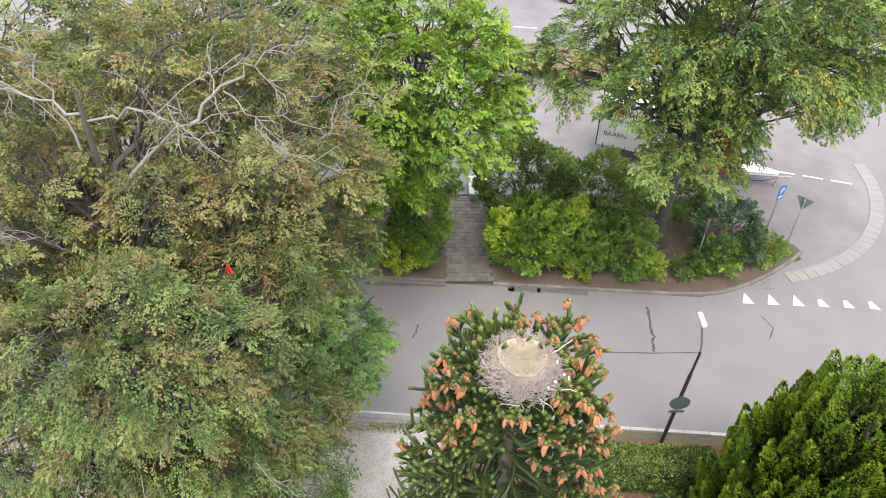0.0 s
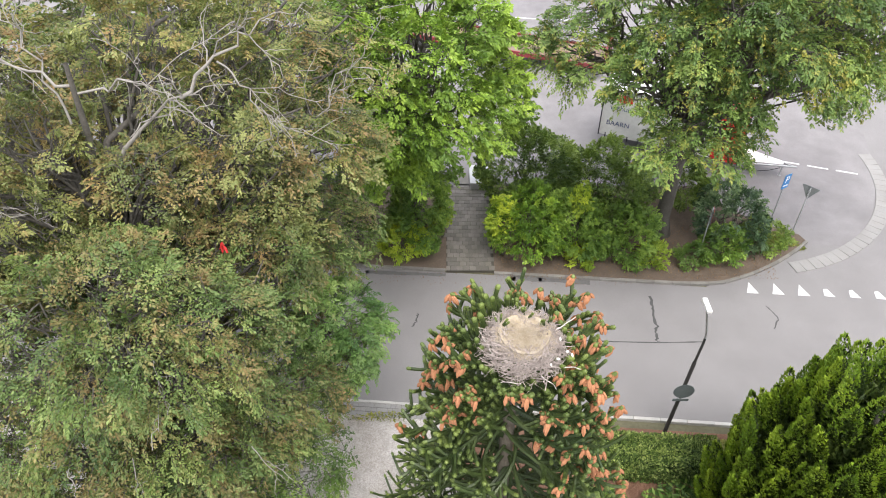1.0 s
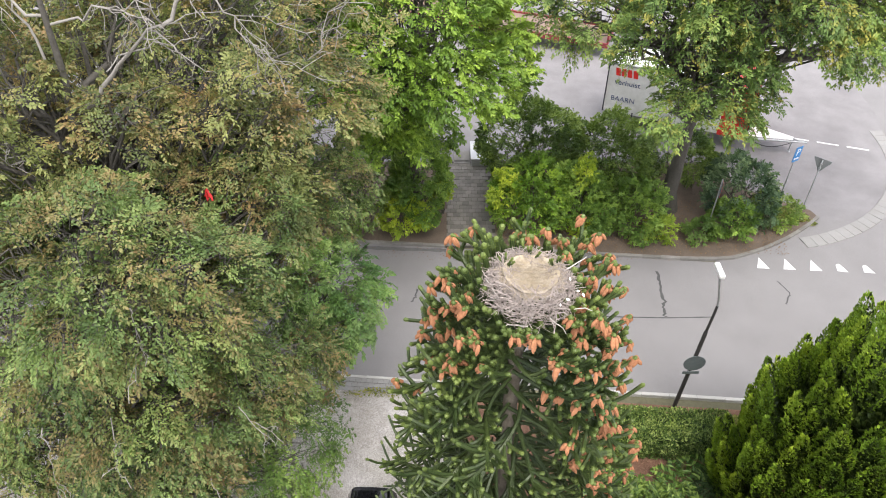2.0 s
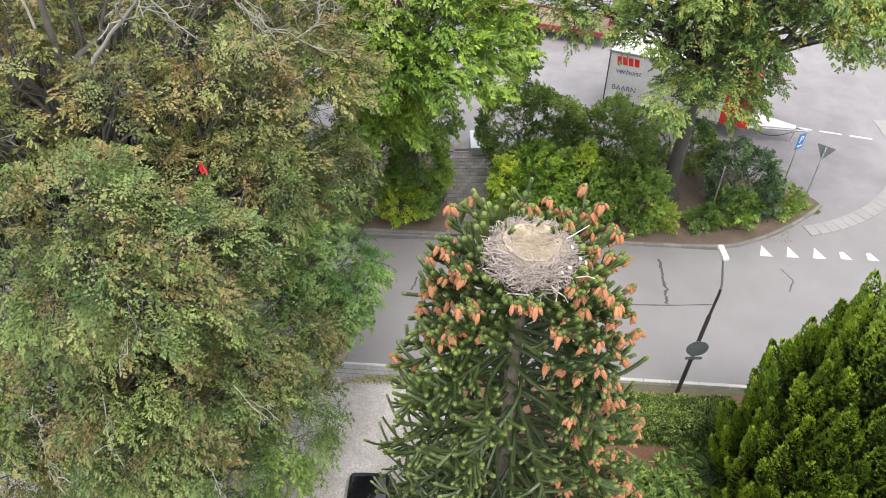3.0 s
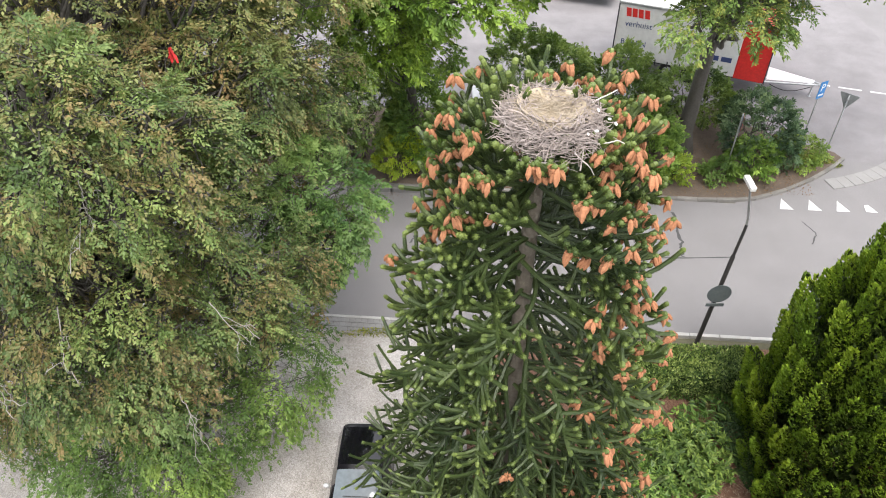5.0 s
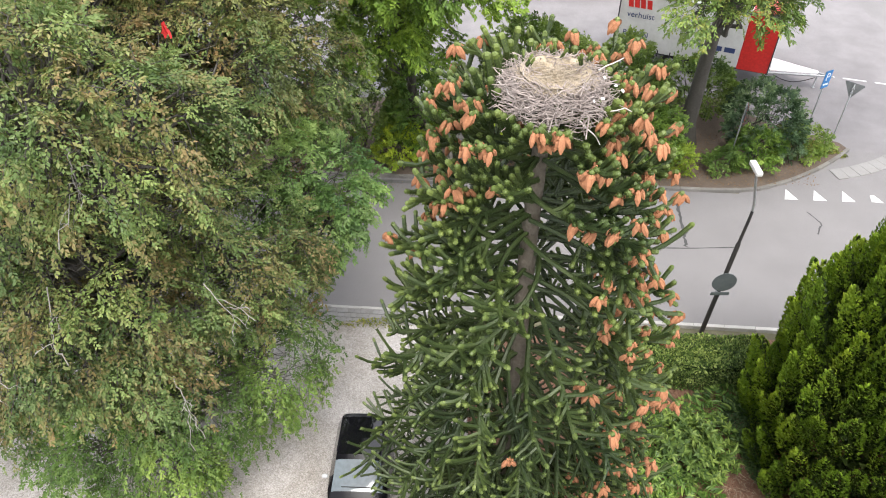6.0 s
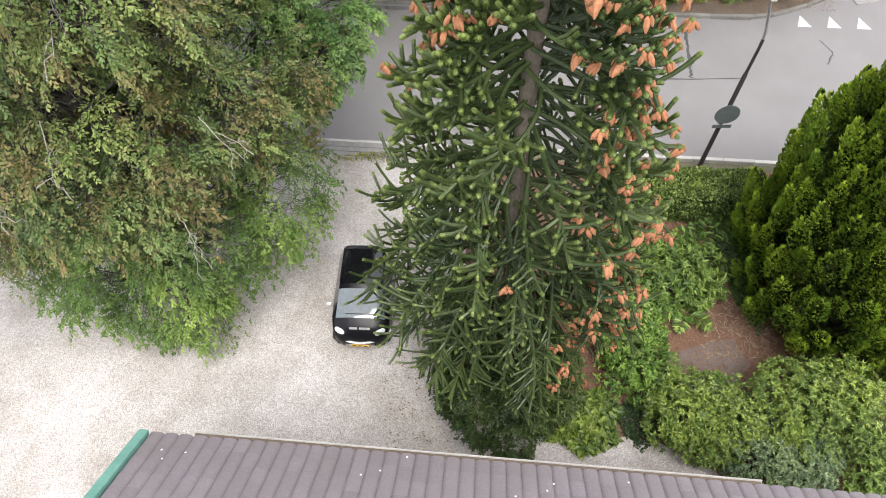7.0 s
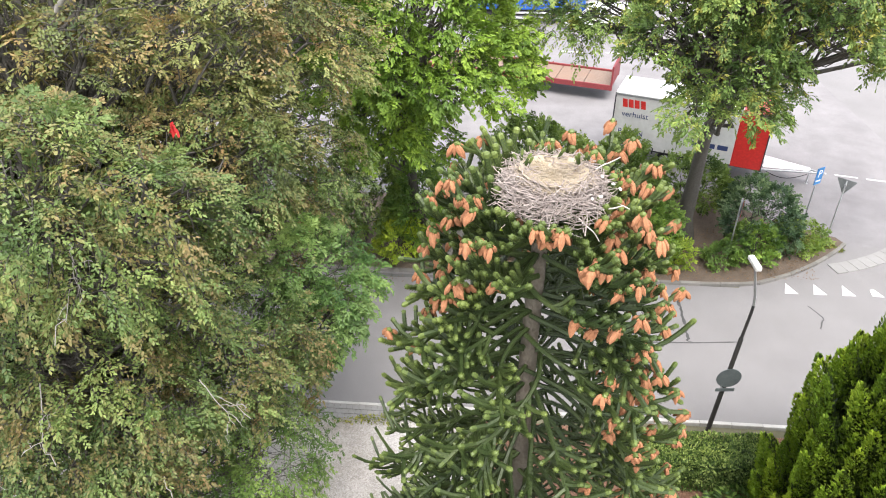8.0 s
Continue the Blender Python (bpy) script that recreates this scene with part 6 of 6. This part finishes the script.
def flatbed():
    root = thing("flatbed_trailer", "empty flatbed trailer with red sides and worn wooden deck", "trailer", (-3.2, 47.55, 0), turn=-21)
    L, W = 14.6, 2.75
    part("frame", box(0.2, L - 0.2, 0.5, W - 0.5, 0.6, 0.96, 0.03), M_DARKPOLE, root)
    for k in range(8):
        part("deck_board", box(0.02 + L / 8 * k, L / 8 * (k + 1) - 0.02, 0.1, W - 0.1, 0.96, 1.03, 0.01), M_BED, root, "worn plywood deck board")
    part("side_rail", box(0, L, 0, 0.1, 0.76, 1.1, 0.02), M_DARKRED, root, "dull red side rail")
    part("side_rail", box(0, L, W - 0.1, W, 0.86, 1.16, 0.02), M_DARKRED, root, "dull red side rail")
    part("headboard", box(L - 0.12, L, 0, W, 1.0, 2.3, 0.03), M_DARKRED, root, "red headboard")
    for x in (4.2, 5.5, 6.8):
        for y in (0.25, W - 0.25):
            tyre = part("wheel", disc(0.42, 0.42, -0.17, 0.17, 22, Matrix.Translation((x, y, 0.4)) @ Matrix.Rotation(radians(90), 4, "X")), M_RUBBER, root)
            part("rim", disc(0.22, 0.22, -0.18, 0.18, 16, Matrix.Translation((x, y, 0.4)) @ Matrix.Rotation(radians(90), 4, "X")), M_RIM, tyre, "pale rim")
    for k in range(10):
        part("stake_pocket", box(0.7 + 1.35 * k, 0.78 + 1.35 * k, W - 0.01, W + 0.04, 0.86, 1.2, 0.006), M_DARKRED, root)


flatbed()


def blue_truck():
    root = thing("truck", "truck with a blue tarp body parked on the far side", "truck", (0.9, 58.9, 0), turn=-2)
    part("tarp_body", box(0, 10.5, 0, 2.5, 1.15, 3.9, 0.06, 2), M_BLUETARP, root, "blue tarp body")
    part("chassis", box(0.2, 10.3, 0.3, 2.2, 0.6, 1.12, 0.03), M_DARKPOLE, root)
    guard = part("side_guard", box(4.5, 9.9, -0.02, 0.03, 0.45, 0.58, 0.01), M_SIGNWHITE, root, "white side guard")
    part("side_guard", box(4.5, 9.9, -0.02, 0.03, 0.85, 0.98, 0.01), M_SIGNWHITE, root, "white side guard")
    part("guard_post", box(9.78, 9.9, -0.02, 0.03, 0.58, 0.85, 0.01), M_SIGNWHITE, root)
    part("guard_post", box(4.5, 4.62, -0.02, 0.03, 0.58, 0.85, 0.01), M_SIGNWHITE, root)
    for x in (1.4, 2.7, 3.6):
        for y in (0.2, 2.3):
            tyre = part("wheel", disc(0.48, 0.48, -0.17, 0.17, 20, Matrix.Translation((x, y, 0.48)) @ Matrix.Rotation(radians(90), 4, "X")), M_RUBBER, root)
            part("rim", disc(0.25, 0.25, -0.18, 0.18, 14, Matrix.Translation((x, y, 0.48)) @ Matrix.Rotation(radians(90), 4, "X")), M_RIM, tyre)
    for k in range(7):
        part("tarp_rib", box(0.7 + 1.5 * k, 0.75 + 1.5 * k, -0.025, 0.0, 1.2, 3.85, 0.006), M_BLUETARP, root)


blue_truck()


def white_van():
    root = thing("van", "white van with dark windows on the far side", "van", (9.5, 57.0, 0), turn=-14)
    prof = [(0.0, 0.35), (0.0, 0.8), (0.12, 0.95), (0.95, 1.12), (1.75, 1.85), (2.1, 1.95), (5.0, 1.98), (5.15, 1.8), (5.2, 0.35)]
    bm = bmesh.new()
    f = bm.faces.new([bm.verts.new((x, 0, z)) for x, z in prof])
    r = bmesh.ops.extrude_face_region(bm, geom=[f])
    bmesh.ops.translate(bm, verts=[v for v in r["geom"] if isinstance(v, bmesh.types.BMVert)], vec=(0, 1.9, 0))
    bmesh.ops.recalc_face_normals(bm, faces=bm.faces)
    bmesh.ops.bevel(bm, geom=bm.edges[:], offset=0.06, segments=2, affect="EDGES")
    part("body", bm, M_VAN, root, "white bodywork")
    bm = bmesh.new()
    bm.faces.new([bm.verts.new(c) for c in ((0.98, 0.15, 1.16), (0.98, 1.75, 1.16), (1.7, 1.68, 1.83), (1.7, 0.22, 1.83))])
    bmesh.ops.translate(bm, verts=bm.verts, vec=(-0.012, 0, 0.014))
    part("windscreen", bm, M_CARGLASS, root, "dark windscreen")
    bm = bmesh.new()
    bm.faces.new([bm.verts.new(c) for c in ((1.2, -0.006, 1.15), (2.6, -0.006, 1.15), (2.6, -0.006, 1.75), (1.85, -0.006, 1.75))])
    part("side_window", bm, M_CARGLASS, root)
    for x in (0.95, 4.2):
        for y in (0.05, 1.85):
            tyre = part("wheel", disc(0.33, 0.33, -0.12, 0.12, 20, Matrix.Translation((x, y, 0.33)) @ Matrix.Rotation(radians(90), 4, "X")), M_RUBBER, root)
            part("rim", disc(0.2, 0.2, -0.125, 0.125, 14, Matrix.Translation((x, y, 0.33)) @ Matrix.Rotation(radians(90), 4, "X")), M_RIM, tyre)
    for y in (0.25, 1.65):
        part("headlight", box(-0.02, 0.1, y - 0.18, y + 0.18, 0.68, 0.84, 0.03), M_HEADLIGHT, root)


white_van()


def red_cloth():
    root = thing("red_cloth", "small crumpled red cloth caught in the branches", "cloth", (-4.93, 12.1, 11.95))
    s = Soup()
    n = 9
    u, v = np.meshgrid(np.linspace(-1, 1, n), np.linspace(0, 1, n), indexing="ij")
    p = np.stack([u * 0.08 * (1.2 - v), 0.05 * np.sin(6 * u + 4 * v), 0.24 * v + 0.04 * np.sin(5 * u)], -1).reshape(-1, 3)
    i, j = np.meshgrid(np.arange(n - 1), np.arange(n - 1), indexing="ij")
    b = (i * n + j).ravel()
    s.put(p, np.stack([b, b + n, b + n + 1, b + 1], 1))
    link("fabric", s.mesh("fabric", M_CLOTH, True), root)


red_cloth()


# ---------------------------------------------------------------- house under the camera
def house():
    root = thing("house", "brick house with an aubergine tiled roof and teal verge", "house", (-5.41, 4.76, 0), turn=-5.23)
    L, run, pitch, ez = 13.6, 5.4, radians(35), 5.0
    rise = run * math.tan(pitch)
    part("wall", box(0.35, L - 0.35, -2 * run + 0.45, -0.45, 0, ez + 0.1), M_BRICK, root, "brown brick wall")
    bm = bmesh.new()
    for x in (0.35, L - 0.35):
        for s in (0,):
            bm.faces.new([bm.verts.new(c) for c in ((x, -0.45, ez + 0.1), (x, -2 * run + 0.45, ez + 0.1), (x, -run, ez + rise - 0.1))])
    part("gable", bm, M_BRICK, root)
    up = Vector((0, -math.cos(pitch), math.sin(pitch)))
    nrm = Vector((0, math.sin(pitch), math.cos(pitch)))
    # roof deck on both slopes
    for s in (0, 1):
        m = Matrix.Translation((0, 0 if s == 0 else -2 * run, ez)) @ (Matrix.Rotation(-pitch, 4, "X") if s == 0 else Matrix.Rotation(pitch, 4, "X"))
        bm = box(0.05, L - 0.05, -run / math.cos(pitch) if s == 0 else 0, 0 if s == 0 else run / math.cos(pitch), -0.14, -0.03)
        bmesh.ops.transform(bm, matrix=m, verts=bm.verts)
        part("roof_deck", bm, M_ROOF, root)
    # verge boards
    for x in (-0.13, L - 0.05):
        bm = box(x, x + 0.18, -run / math.cos(pitch), 0.03, -0.16, 0.09, 0.01)
        bmesh.ops.transform(bm, matrix=Matrix.Translation((0, 0, ez)) @ Matrix.Rotation(-pitch, 4, "X"), verts=bm.verts)
        part("verge_board", bm, M_TEAL, root, "teal painted verge board")
    # gutter: an open half round
    s = Soup()
    a = np.linspace(math.pi, 2 * math.pi, 9)
    prof = np.concatenate([np.stack([0.075 * np.cos(a), 0.075 * np.sin(a)], 1), np.stack([0.068 * np.cos(a[::-1]), 0.068 * np.sin(a[::-1])], 1)])
    xs = np.array([0.85, 11.05])
    v = np.array([[(x, 0.075 + y, ez - 0.03 + z) for y, z in prof] for x in xs])
    k = len(prof)
    f = [(i, (i + 1) % k, k + (i + 1) % k, k + i) for i in range(k)]
    s.put(v.reshape(-1, 3), f)
    link("gutter", s.mesh("gutter", M_ZINC, True), root, "pale zinc gutter")
    part("gutter_dirt", box(0.87, 11.03, 0.025, 0.125, ez - 0.09, ez - 0.055, 0.01), M_SOIL, root, "dark leaf dirt lying in the gutter")
    # tiles: one rolled pantile shape laid in courses
    t = Soup()
    nx = 8
    w, h = 0.27, 0.38
    u = np.linspace(0, 1, nx + 1)
    hump = 0.06 * np.sin(np.pi * np.clip(u, 0, 1)) ** 0.3 - 0.024
    rows = []
    for yy, lift in ((0.0, 0.015), (-h * 0.5, 0.008), (-h - 0.03, 0.001)):
        rows.append(np.stack([u * (w + 0.015), np.full(nx + 1, yy), hump + lift], 1))
    rows.append(rows[0] - np.array([0, 0, 0.013]))
    rows.append(rows[0].copy())
    g = np.concatenate(rows)
    n = nx + 1
    f = [(r_ * n + i, r_ * n + i + 1, (r_ + 1) * n + i + 1, (r_ + 1) * n + i) for r_ in (0, 1) for i in range(nx)]
    f += [(3 * n + i, 3 * n + i + 1, 4 * n + i + 1, 4 * n + i) for i in range(nx)]
    t.put(g, f)
    tile = t.mesh("roof_tile", M_ROOF, True)
    slope = Matrix.Translation((0, 0, ez)) @ Matrix.Rotation(-pitch, 4, "X")
    cols = int((L - 0.1) / w)
    far = Soup()
    for c in range(cols):
        for r_ in range(int(run / math.cos(pitch) / h)):
            m = slope @ Matrix.Translation((0.06 + c * w, -r_ * h + 0.04 + random.uniform(-0.003, 0.003), random.uniform(0, 0.002))) @ Matrix.Rotation(radians(random.uniform(-0.2, 0.2)), 4, "Z")
            if r_ < 6:
                ob = link("roof_tile", tile, root)
                ob.matrix_basis = m
            else:
                far.put((np.c_[g, np.ones(len(g))] @ np.array(m).T)[:, :3], f)
    st = link("upper_tiles", far.mesh("upper_tiles", M_ROOF, True), root)
    tagged(st, kind="stuff")
    # lichen spots
    sp = Soup()
    r = np.random.default_rng(151)
    for _ in range(30):
        x, y = r.uniform(0.3, L - 0.3), -r.uniform(0.05, 2.4)
        p = slope @ Vector((x, y, 0.075))
        q = np.array([p + (slope.to_3x3() @ Vector((math.cos(b) * 0.02, math.sin(b) * 0.025, 0))) for b in np.linspace(0, 6.28, 6, endpoint=False)])
        sp.put(q, [list(range(6))])
    tagged(link("lichen", sp.mesh("lichen", M_DROP), root, "pale lichen spots"), kind="stuff")


house()
